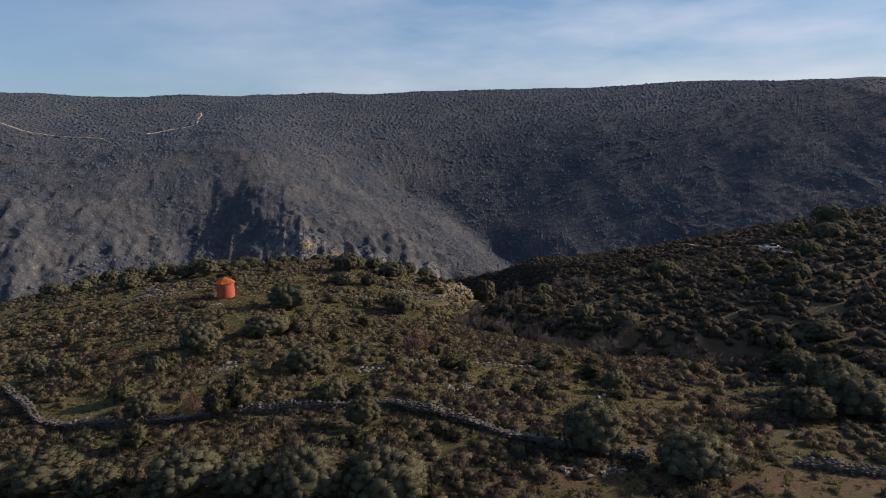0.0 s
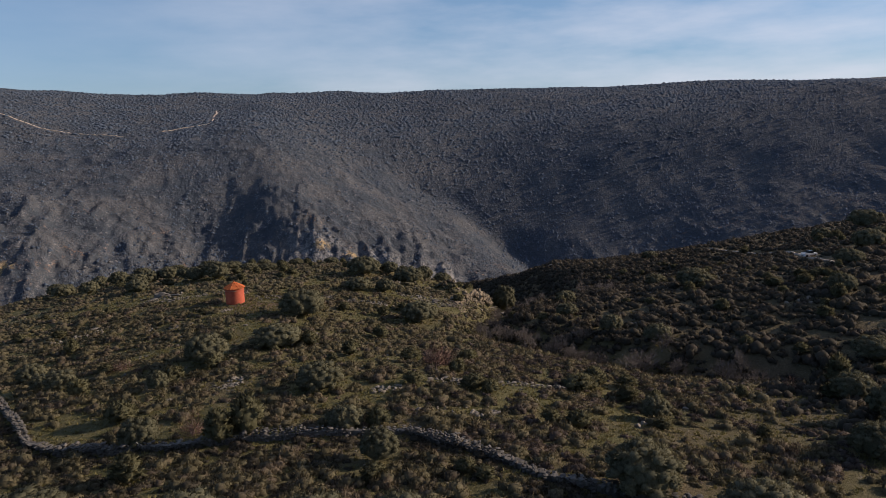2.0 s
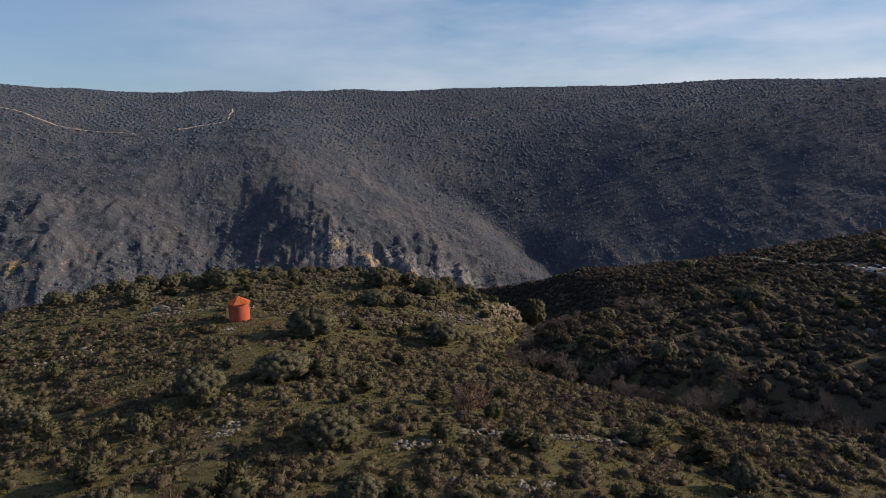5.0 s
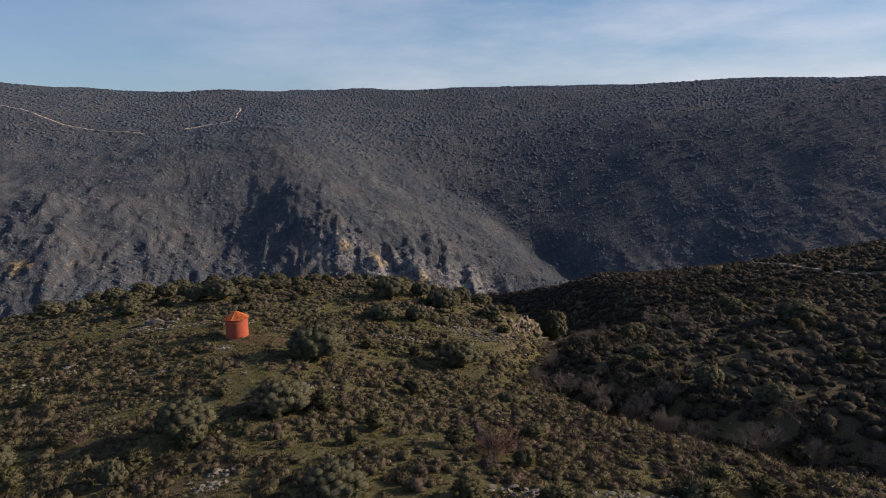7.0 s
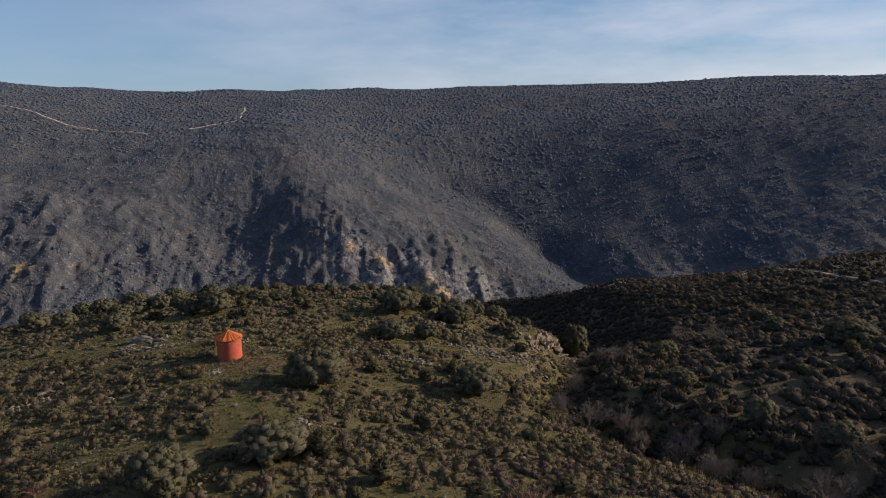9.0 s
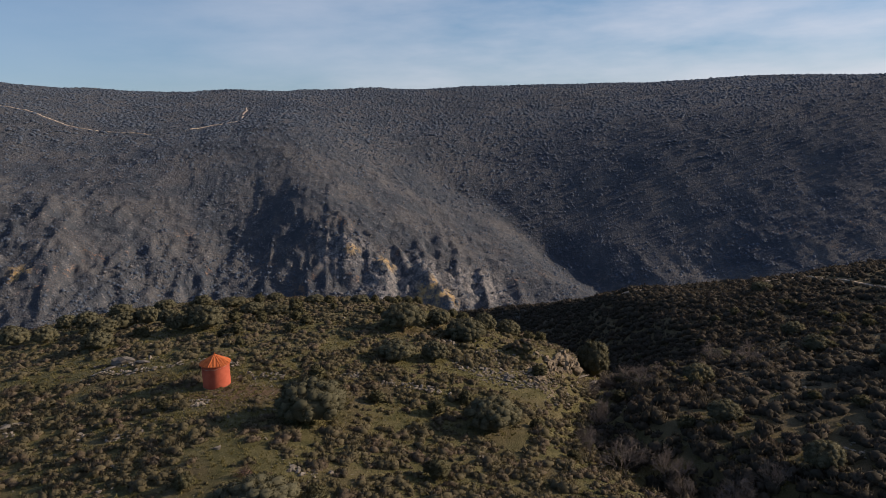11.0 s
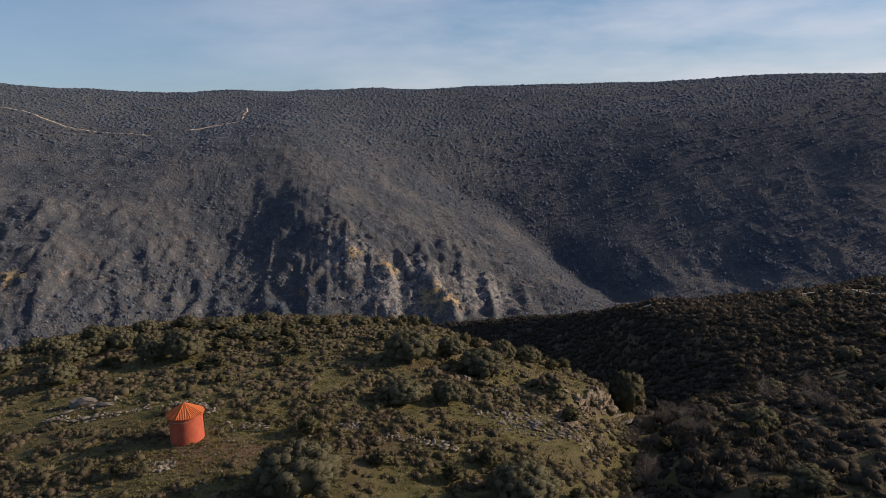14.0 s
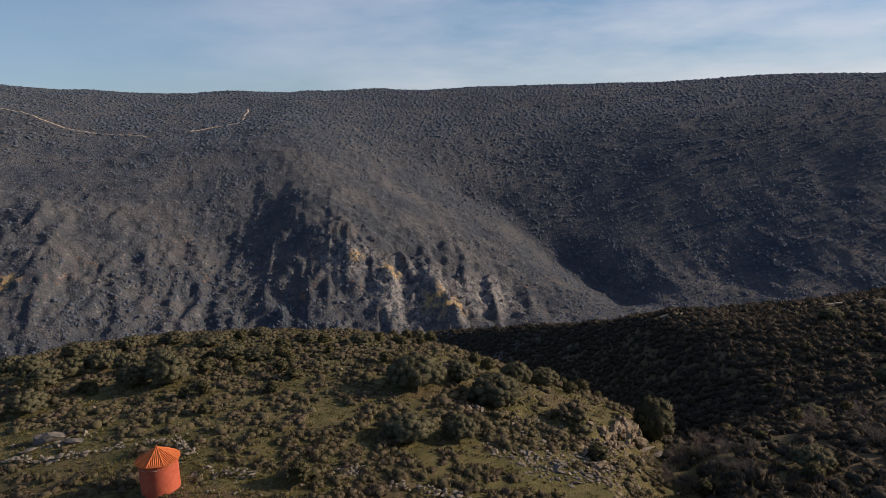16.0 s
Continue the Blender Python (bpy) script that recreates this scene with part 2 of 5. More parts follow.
def spline_weights(nodes, x):
    nodes, n = np.array(nodes, float), len(nodes)
    x = np.clip(np.asarray(x, float).ravel(), nodes[0], nodes[-1])
    k = np.clip(np.searchsorted(nodes, x, side="right") - 1, 0, n - 2)
    h = nodes[k + 1] - nodes[k]
    u, r = (x - nodes[k]) / h, np.arange(len(x))
    w = np.zeros((len(x), n))
    np.add.at(w, (r, k), 2 * u**3 - 3 * u**2 + 1)
    np.add.at(w, (r, k + 1), 3 * u**2 - 2 * u**3)
    for kk, slope in ((k, (u**3 - 2 * u**2 + u) * h), (k + 1, (u**3 - u**2) * h)):
        lo, hi = np.maximum(kk - 1, 0), np.minimum(kk + 1, n - 1)
        np.add.at(w, (r, hi), slope / (nodes[hi] - nodes[lo]))
        np.add.at(w, (r, lo), -slope / (nodes[hi] - nodes[lo]))
    return w


def lie(xs, ys, heights, x, y):
    """A smooth surface through heights set on the lines xs and ys."""
    return ((spline_weights(ys, y) @ np.array(heights, float)) * spline_weights(xs, x)).sum(1).reshape(np.shape(x))


HILL_X = (-110, -60, -25, 5, 30, 55, 76, 98, 120, 160)
HILL_Y = (-150, -90, -55, -20, 15, 45, 75, 120)
HILL = (
    (4.2, 6.8, 8.3, 9.0, 9.3, 9.6, 9.7, 10.2, 11.2, 13.7),
    (-3.2, 1.0, 3.9, 6.4, 7.0, 5.4, 4.4, 6.0, 8.3, 13.0),
    (-7.2, -2.4, 0.1, 3.0, 3.3, 0.2, 0.0, 3.3, 6.5, 11.5),
    (-11.0, -6.2, -3.1, 1.1, -1.8, -2.9, -1.2, 2.0, 5.0, 10.0),
    (-15.3, -8.0, -2.7, -0.8, -1.8, -7.8, -8.2, -6.3, -2.6, 5.6),
    (-19.0, -9.3, -4.8, -3.0, -4.0, -13.0, -21.0, -16.0, -11.5, -2.4),
    (-24.0, -12.5, -8.2, -8.2, -12.0, -26.0, -32.0, -18.0, -14.0, -8.0),
    (-32.0, -22.0, -20.0, -23.0, -34.0, -46.0, -44.0, -24.0, -22.5, -20.5),
)
FAR_X = (-700, -400, -260, -170, -115, -55, 40, 140, 240, 340, 460, 800)
FAR_Y = (450, 550, 630, 710, 820, 1000, 1400, 2200)
FAR = (
    (-40, -99, -130, -143, -148, -154, -161, -165, -162, -154, -135, -60),
    (-14, -56, -87, -107, -114, -112, -121, -139, -144, -140, -104, -8),
    (6, -29, -50, -71, -77, -64, -82, -111, -131, -120, -84, 20),
    (27, -14, -22, -24, -24, -20, -50, -89, -107, -87, -47, 50),
    (58, 9, 8, 18, 21, 13, -27, -60, -50, -24, 11, 72),
    (106, 52, 40, 42, 46, 38, 21, 16, 20, 30, 47, 87),
    (132, 108, 109, 104, 105, 104, 105, 102, 105, 102, 104, 107),
    (25, 79, 96, 99, 98, 95, 90, 90, 89, 84, 78, 78),
)


def near_line(x, y, ax, ay, bx, by):
    """Distance to a line on the plan, and how far along it."""
    dx, dy = bx - ax, by - ay
    t = np.clip(((x - ax) * dx + (y - ay) * dy) / (dx * dx + dy * dy), 0, 1)
    return np.hypot(x - ax - t * dx, y - ay - t * dy), t


def smooth(a, b, x):
    t = np.clip((x - a) / (b - a), 0, 1)
    return t * t * (3 - 2 * t)


RAVINE = ((76, 48), (61, 23), (56, 8), (49, -8), (48.5, -20), (53, -29), (58, -37), (66, -46), (80, -57))


def land(x, y):
    """Height of the ground."""
    x, y = np.asarray(x, float), np.asarray(y, float)
    hill = lie(HILL_X, HILL_Y, HILL, x, y)
    over = np.clip(y - 120, 0, 400)
    hill = hill - 0.35 * over - 0.0012 * over**2 - 0.3 * np.clip(-110 - x, 0, 120) + 0.1 * np.clip(x - 160, 0, 150)
    # the spine of the further slope runs down into the gorge
    off, along = near_line(x, y, 112, 108, 45, 255)
    spine = -20.5 - 46 * along - 0.62 * np.sqrt(off**2 + 25) + 3
    lift = np.clip(0.5 + 0.5 * (spine - hill) / 3, 0, 1)
    hill = hill * (1 - lift) + spine * lift + 3 * lift * (1 - lift)
    hill = hill + 0.45 * fbm(x, y, 13, 2, 3) + 0.10 * fbm(x, y, 2.6, 2, 5)
    # the narrow ravine between the two slopes
    depth = 0.0
    for a, b in zip(RAVINE, RAVINE[1:]):
        depth = np.maximum(depth, np.exp(-((near_line(x, y, *a, *b)[0] / 5.5) ** 2)))
    hill = hill - 3.6 * depth
    # stony shelves along the edge of the ravine
    ledge = np.exp(-(near_line(x, y, 36, 26, 60, 8)[0] / 11) ** 2)
    hill = hill + ledge * 0.7 * ridged(x, y, 4.5, 3, 8)
    hill = hill + 2.3 * np.exp(-(near_line(x, y, 47, 17.5, 53.2, 20.5)[0] / 3.4) ** 4)
    far = lie(FAR_X, FAR_Y, FAR, x, y) - 0.55 * np.clip(450 - y, 0, 400)
    steep = smooth(380, 470, y) * (1 - smooth(880, 1100, y))
    gully, along = near_line(x, y, -150, 730, -108, 520)
    far = far - 7 * np.exp(-(gully / 56) ** 2) * smooth(0.1, 0.9, along)
    spur, along = near_line(x, y, -62, 780, -12, 575)
    far = far + 8.5 * np.exp(-(spur / 40) ** 2) * smooth(0.1, 0.7, along)
    spur, along = near_line(x, y, -300, 620, -255, 500)
    far = far + 9 * np.exp(-(spur / 24) ** 2)
    rocky = (0.35 + 0.65 * smooth(720, 570, y)) * (1 - 0.75 * smooth(110, 220, x))
    far = far + steep * rocky * (2.6 * ridged(x + 0.25 * y, 0.35 * y, 62, 3, 11) + 3.2 * ridged(x, 0.6 * y, 19, 3, 14) + 1.6 * ridged(x, y, 8, 2, 15))
    crag = np.exp(-(near_line(x, y, -20, 590, 95, 560)[0] / 45) ** 2)
    far = far + crag * (2.4 * ridged(x + 8, 0.9 * y, 31, 4, 21) + 1.8 * ridged(x, 0.8 * y, 8, 2, 23))
    gully = np.minimum(np.minimum(near_line(x, y, 112, 842, 168, 797)[0], near_line(x, y, 168, 797, 220, 712)[0]), near_line(x, y, 220, 712, 264, 590)[0])
    far = far - 16 * np.exp(-(gully / 28) ** 2) * (1 - smooth(690, 790, y) * 0.6)
    for ax, ay, bx, by, high, wide in ((55, 578, 82, 505, 13, 11), (31, 580, 20, 515, 8, 9), (-8, 590, -6, 545, 5, 8)):
        rib, along = near_line(x, y, ax, ay, bx, by)
        far = far + high * smooth(0, 0.35, along) * np.exp(-(rib / wide) ** 2)
    far = far + 3.0 * fbm(x, y, 120, 3, 17)
    gap = np.clip(0.5 + 0.5 * (far - hill) / 14, 0, 1)
    return hill * (1 - gap) + far * gap + 14 * gap * (1 - gap)


def ground(x, y):
    return float(land(np.array([x]), np.array([y]))[0])



# ---- mesh tools ----------------------------------------------------------
def mesh_of(name, verts, *faces, material=None, flat=True, normals=None):
    """A mesh from an array of corners and arrays of faces with 3 or 4 corners each. normals: one a corner, to shade leaves as one soft mass."""
    me = bpy.data.meshes.new(name)
    faces = [np.asarray(f, np.int32) for f in faces if len(f)]
    me.vertices.add(len(verts))
    me.vertices.foreach_set("co", np.asarray(verts, np.float32).ravel())
    sizes = np.concatenate([np.full(len(f), f.shape[1], np.int32) for f in faces])
    corners = np.concatenate([f.ravel() for f in faces])
    me.loops.add(len(corners))
    me.loops.foreach_set("vertex_index", corners)
    me.polygons.add(len(sizes))
    me.polygons.foreach_set("loop_start", np.concatenate([[0], np.cumsum(sizes)[:-1]]).astype(np.int32))
    me.polygons.foreach_set("loop_total", sizes)
    me.polygons.foreach_set("use_smooth", np.full(len(sizes), not flat))
    me.update(calc_edges=True)
    me.validate()
    if normals is not None:
        n = np.asarray(normals, np.float32)
        n = n / (np.linalg.norm(n, axis=1)[:, None] + 1e-9)
        me.attributes.new("custom_normal", "FLOAT_VECTOR", "POINT").data.foreach_set("vector", n.astype(np.float32).ravel())
    if material:
        me.materials.append(material)
    return me


def part(name, data, parent, label="", at=None):
    ob = new(name, data)
    ob.parent = parent
    if at is not None:
        ob.matrix_basis = at
    return tagged(ob, label)


def from_bm(bm, name, material, flat=False):
    me = bpy.data.meshes.new(name)
    bm.to_mesh(me)
    bm.free()
    me.materials.append(material)
    for p in me.polygons:
        p.use_smooth = not flat
    return me


def joined(pieces):
    """Corners and faces of many (corners, triangles, quads) as one."""
    verts, tris, quads, n = [], [], [], 0
    for v, t, q in pieces:
        verts.append(v)
        if len(t):
            tris.append(np.asarray(t) + n)
        if len(q):
            quads.append(np.asarray(q) + n)
        n += len(v)
    return (np.concatenate(verts), np.concatenate(tris) if tris else np.zeros((0, 3), int), np.concatenate(quads) if quads else np.zeros((0, 4), int))


def ball(level):
    bm = bmesh.new()
    bmesh.ops.create_icosphere(bm, subdivisions=level, radius=1)
    v, f = np.array([p.co[:] for p in bm.verts]), np.array([[q.index for q in p.verts] for p in bm.faces])
    bm.free()
    return v, f


BALL1, BALL2, BALL3, BALL4 = ball(0), ball(1), ball(2), ball(3)


def many(sources, which, x, y, z, turn, size, tall):
    """One array mesh of many turned and scaled copies of the source shapes."""
    pieces = []
    for k, (v, t, q) in enumerate(sources):
        pick = np.nonzero(which == k)[0]
        if not len(pick):
            continue
        c, s = np.cos(turn[pick])[:, None], np.sin(turn[pick])[:, None]
        sx, sz = size[pick][:, None], tall[pick][:, None]
        vx = (v[:, 0] * c - v[:, 1] * s) * sx + x[pick][:, None]
        vy = (v[:, 0] * s + v[:, 1] * c) * sx + y[pick][:, None]
        vz = v[:, 2] * sz + z[pick][:, None]
        step = (np.arange(len(pick)) * len(v))[:, None, None]
        pieces.append((np.stack([vx, vy, vz], 2).reshape(-1, 3), (np.asarray(t)[None] + step).reshape(-1, 3) if len(t) else [], (np.asarray(q)[None] + step).reshape(-1, 4) if len(q) else []))
    return joined(pieces)


def many_soft(sources, which, x, y, z, turn, size, tall):
    """As many(), for shapes of (corners, triangles, normals)."""
    verts, tris, normals, n = [], [], [], 0
    for k, (v, t, m) in enumerate(sources):
        pick = np.nonzero(which == k)[0]
        if not len(pick):
            continue
        c, s = np.cos(turn[pick])[:, None], np.sin(turn[pick])[:, None]
        sx, sz = size[pick][:, None], tall[pick][:, None]
        rows = [(v[:, 0] * c - v[:, 1] * s) * sx + x[pick][:, None], (v[:, 0] * s + v[:, 1] * c) * sx + y[pick][:, None], v[:, 2] * sz + z[pick][:, None]]
        verts.append(np.stack(rows, 2).reshape(-1, 3))
        normals.append(np.stack([m[:, 0] * c - m[:, 1] * s, m[:, 0] * s + m[:, 1] * c, np.broadcast_to(m[:, 2], (len(pick), len(m)))], 2).reshape(-1, 3))
        tris.append((np.asarray(t)[None] + (np.arange(len(pick)) * len(v))[:, None, None]).reshape(-1, 3) + n)
        n += len(pick) * len(v)
    return np.concatenate(verts), np.concatenate(tris), np.concatenate(normals)


# ---- ground --------------------------------------------------------------
def build_ground():
    cx, cy = 22.0, -180.0
    fine = np.radians(np.arange(-36, 46.01, 0.18))
    rest = np.radians(np.linspace(46, 324, 90)[1:-1])
    angle = np.concatenate([fine, rest])
    steps = [np.linspace(4, 68, 12)]
    for lo, hi, n in ((70, 300, 165), (302, 640, 36), (643, 1000, 125), (1004, 1900, 80), (1930, 4600, 18)):
        steps.append(lo * np.exp(np.linspace(0, math.log(hi / lo), n)))
    radius = np.concatenate(steps)
    a, r = np.meshgrid(angle, radius)
    x, y = cx + r * np.sin(a), cy + r * np.cos(a)
    z = land(x, y)
    rows, cols = x.shape
    verts = np.stack([x, y, z], 2).reshape(-1, 3)
    i = np.arange(rows * cols).reshape(rows, cols)
    j = np.roll(i, -1, axis=1)
    quads = np.stack([i[:-1], j[:-1], j[1:], i[1:]], 2).reshape(-1, 4)[:, ::-1]
    hub = len(verts)
    verts = np.concatenate([verts, [[cx, cy, ground(cx, cy)]]])
    fan = np.stack([np.full(cols, hub), j[0], i[0]], 1)
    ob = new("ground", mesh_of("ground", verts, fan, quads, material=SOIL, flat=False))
    return tagged(ob, "stony scrubland soil with dry grass, falling to a gorge and rising beyond", "ground", kind="structure")


build_ground()


# ---- foliage shapes ------------------------------------------------------
def unit(v):
    return v / (np.linalg.norm(v, axis=-1, keepdims=True) + 1e-9)


def blades(rng, root, way, length, width, face):
    """Narrow pointed sprays, one triangle each, from their roots along the given ways, their flat side turned to face."""
    n = len(root)
    way = unit(way)
    side = unit(np.cross(way, unit(face) + rng.normal(0, 0.3, (n, 3))))
    long, wide = length * rng.uniform(0.6, 1.4, (n, 1)), width * rng.uniform(0.6, 1.4, (n, 1))
    v = np.stack([root - side * wide * 0.5, root + side * wide * 0.5, root + way * long], 1).reshape(-1, 3)
    return v, np.arange(3 * n).reshape(-1, 3)


def on_ball(rng, n, least=-0.3):
    """Even directions over a ball, down to the given height."""
    up = rng.uniform(least, 1, n)
    a = np.arange(n) * 2.39996 + rng.normal(0, 0.4, n)
    flat = np.sqrt(1 - up**2)
    return np.stack([np.cos(a) * flat, np.sin(a) * flat, up], 1)


def massed(pieces):
    """Corners, triangles and normals of many (corners, triangles, normals) as one."""
    verts, tris, normals, n = [], [], [], 0
    for v, t, m in pieces:
        verts.append(v)
        tris.append(np.asarray(t) + n)
        normals.append(m)
        n += len(v)
    return np.concatenate(verts), np.concatenate(tris), np.concatenate(normals)


def half_ball(source):
    """The part of a ball that stands above its lower third."""
    v, f = source
    return v, f[(v[f][:, :, 2].mean(1) > -0.35)]


CAP1, CAP2 = half_ball(BALL1), half_ball(BALL2)


def shrub_shape(seed, lobes=4, sprays=21, blade=0.25):
    """A heath bush about one metre wide and one high: uneven tufts of upright leafy sprays on a low body."""
    rng = np.random.default_rng(seed)
    pieces, heart = [], np.array([0, 0, 0.1])
    squeeze = np.array([rng.uniform(0.85, 1.25), rng.uniform(0.75, 1.0), 1.0])
    for k in range(lobes):
        a = 2.4 * k + seed
        c = np.array([math.cos(a), math.sin(a), 0]) * (0.0 if k == 0 else rng.uniform(0.2, 0.36))
        rad, high = (0.30, rng.uniform(0.55, 0.75)) if k == 0 else (rng.uniform(0.16, 0.28), rng.uniform(0.3, 0.68))
        stretch = np.array([rad, rad, high * 0.62])
        c = (c + np.array([0, 0, high * 0.22])) * squeeze
        v, f = CAP1
        v = v * (1 + 0.25 * rng.uniform(-1, 1, (len(v), 1)))
        pieces.append((v * stretch * 0.82 + c, f, unit(unit(v) + 0.5 * unit(v * stretch + c - heart))))
        d = on_ball(rng, sprays, -0.15)
        root = c + d * stretch * rng.uniform(0.5, 0.95, (sprays, 1))
        way = 0.42 * d + np.array([0, 0, 0.85]) + rng.normal(0, 0.22, (sprays, 3))
        m = unit(d + 0.5 * unit(root - heart) + rng.normal(0, 0.24, (sprays, 3)))
        v, t = blades(rng, root, way, blade * rng.uniform(0.8, 1.2), blade * 0.3, m)
        pieces.append((v, t, np.repeat(m, 3, 0)))
    return massed(pieces)


def crown_shape(seed, wide, tall, lobes=84, sprays=76, leaf=0.2, lump=(0.065, 0.108)):
    """Crown of an evergreen: many leafy clumps over a domed body, with dark gaps between them."""
    rng = np.random.default_rng(seed)
    pieces, heart = [], np.array([0, 0, 0.32 * tall])
    v, f = BALL2
    body = v * (1 + 0.08 * rng.uniform(-1, 1, (len(v), 1)))
    pieces.append((body * np.array([0.40 * wide, 0.40 * wide, 0.40 * tall]) + np.array([0, 0, 0.42 * tall]), f, unit(v)))
    for k in range(lobes):
        up = 1 - 1.35 * (k + 0.5) / lobes
        a = k * 2.39996 + rng.normal(0, 0.3)
        flat = math.sqrt(max(0.0, 1 - up * up))
        out = np.array([math.cos(a) * flat, math.sin(a) * flat, up])
        c = out * np.array([0.385 * wide, 0.385 * wide, 0.44 * tall]) * rng.uniform(0.86, 1.08) + np.array([0, 0, 0.44 * tall])
        rad = rng.uniform(*lump) * min(wide, tall * 1.6)
        v, f = CAP1
        v = v * (1 + 0.15 * rng.uniform(-1, 1, (len(v), 1)))
        pieces.append((v * rad * 0.82 + c, f, unit(unit(v) + 0.5 * out)))
        d = on_ball(rng, sprays, -0.5)
        d = d[d @ out > -0.4]
        root = c + d * rad * rng.uniform(0.68, 1.0, (len(d), 1))
        way = 0.9 * d + 0.4 * out + np.array([0, 0, 0.35]) + rng.normal(0, 0.3, (len(d), 3))
        m = unit(d + 0.5 * out + rng.normal(0, 0.24, (len(d), 3)))
        v, t = blades(rng, root, way, leaf, leaf * 0.55, m)
        pieces.append((v, t, np.repeat(m, 3, 0)))
    v, t, m = massed(pieces)
    v[:, 2] = np.maximum(v[:, 2], 0.02 * tall)
    return v, t, m


def twig_shape(seed, wide, tall, twigs=1500):
    """A leafless shrub: a haze of thin twigs fanning up from the root."""
    rng = np.random.default_rng(seed)
    d = on_ball(rng, twigs, 0.05)
    reach = rng.uniform(0.25, 0.85, (twigs, 1)) * (1 + 0.25 * np.sin(3 * np.arctan2(d[:, 1], d[:, 0]) + seed))[:, None]
    root = d * reach * np.array([0.5 * wide, 0.5 * wide, tall])
    v, t = blades(rng, root, d + np.array([0, 0, 0.5]) + rng.normal(0, 0.25, (twigs, 3)), 0.2 * tall, 0.018, d)
    return v, t, np.repeat(unit(d + rng.normal(0, 0.25, (twigs, 3))), 3, 0)


def limb(verts, quads, a, b, ra, rb, sides=5):
    """Adds a tapered limb from a to b."""
    a, b = np.array(a, float), np.array(b, float)
    d = (b - a) / (np.linalg.norm(b - a) + 1e-9)
    s = np.cross(d, (0.3, 0.9, 0.2))
    s /= np.linalg.norm(s)
    u = np.cross(d, s)
    n = sum(len(v) for v in verts)
    t = np.arange(sides) * 2 * math.pi / sides
    ring = np.cos(t)[:, None] * s + np.sin(t)[:, None] * u
    verts.append(np.concatenate([a + ring * ra, b + ring * rb]))
    k = np.arange(sides)
    quads.append(np.stack([n + k, n + (k + 1) % sides, n + sides + (k + 1) % sides, n + sides + k], 1))


def trunk_mesh(seed, wide, tall, stems=3):
    rng = np.random.default_rng(seed)
    verts, quads = [], []
    for _ in range(stems):
        a = rng.uniform(0, 2 * math.pi)
        foot = np.array([rng.normal(0, 0.05 * wide), rng.normal(0, 0.05 * wide), -0.3])
        fork = foot + np.array([math.cos(a) * 0.1 * wide, math.sin(a) * 0.1 * wide, 0.3 + tall * 0.3])
        limb(verts, quads, foot, fork, 0.022 * tall + 0.04, 0.016 * tall + 0.02, 7)
        for _ in range(3):
            b = a + rng.normal(0, 0.9)
            end = fork + np.array([math.cos(b) * 0.22 * wide, math.sin(b) * 0.22 * wide, tall * rng.uniform(0.15, 0.32)])
            limb(verts, quads, fork, end, 0.012 * tall + 0.02, 0.015, 5)
    return mesh_of("trunk", np.concatenate(verts), np.concatenate(quads), material=BARK, flat=False)


def evergreen_model(name, seed, wide, tall, leaf_mat, **shape):
    """Meshes of one model of big bush: trunk and leafy crown."""
    v, t, m = crown_shape(seed, wide, tall, **shape)
    return trunk_mesh(seed, wide, tall), mesh_of(name + "_crown", v, t, material=leaf_mat, flat=False, normals=m)


OAK_SIZE = ((7.0, 4.6), (6.2, 4.8), (7.6, 4.2), (5.6, 5.0))
OAKS = [evergreen_model("holm_oak", 40 + k, w, h, OAK_LEAF, lobes=n) for k, ((w, h), n) in enumerate(zip(OAK_SIZE, (64, 54, 66, 56)))]
JUNIPER_SIZE = ((2.6, 2.6), (2.2, 3.2), (3.2, 2.2))
JUNIPERS = [evergreen_model("juniper", 70 + k, w, h, JUNIPER_LEAF, lobes=n, sprays=40, leaf=0.36, lump=(0.14, 0.2)) for k, ((w, h), n) in enumerate(zip(JUNIPER_SIZE, (18, 18, 22)))]
rng_plants = np.random.default_rng(5)
CROWNS = []


def evergreen(name, models, sizes, x, y, wide, tall, label, category, group="", model=None):
    k = model if model is not None else int(rng_plants.integers(len(models)))
    trunk, crown = models[k]
    CROWNS.append((x, y, wide))
    thing = new(name)
    thing.matrix_basis = Matrix.LocRotScale((x, y, ground(x, y) - 0.05), Euler((0, 0, rng_plants.uniform(0, 6.28))), (wide / sizes[k][0], wide / sizes[k][0] * rng_plants.uniform(0.9, 1.1), tall / sizes[k][1]))
    tagged(thing, label, category, group)
    part("trunk", trunk, thing)
    part("crown", crown, thing)
    return thing


def oak(x, y, wide, tall, model=None):
    if y > 44 and x < 60:  # stunted on the windy crest
        wide, tall = 0.9 * wide, (0.68 if x > -12 else 0.85) * tall
    return evergreen("holm_oak", OAKS, OAK_SIZE, x, y, wide, tall, "round grey-green holm oak with a dense crown to the ground", "tree", "holm oaks on the hill", model)


def juniper(x, y, wide, tall, model=None):
    return evergreen("juniper_bush", JUNIPERS, JUNIPER_SIZE, x, y, wide, tall, "upright dark green juniper bush in the scrub", "bush", "junipers in the scrub", model)


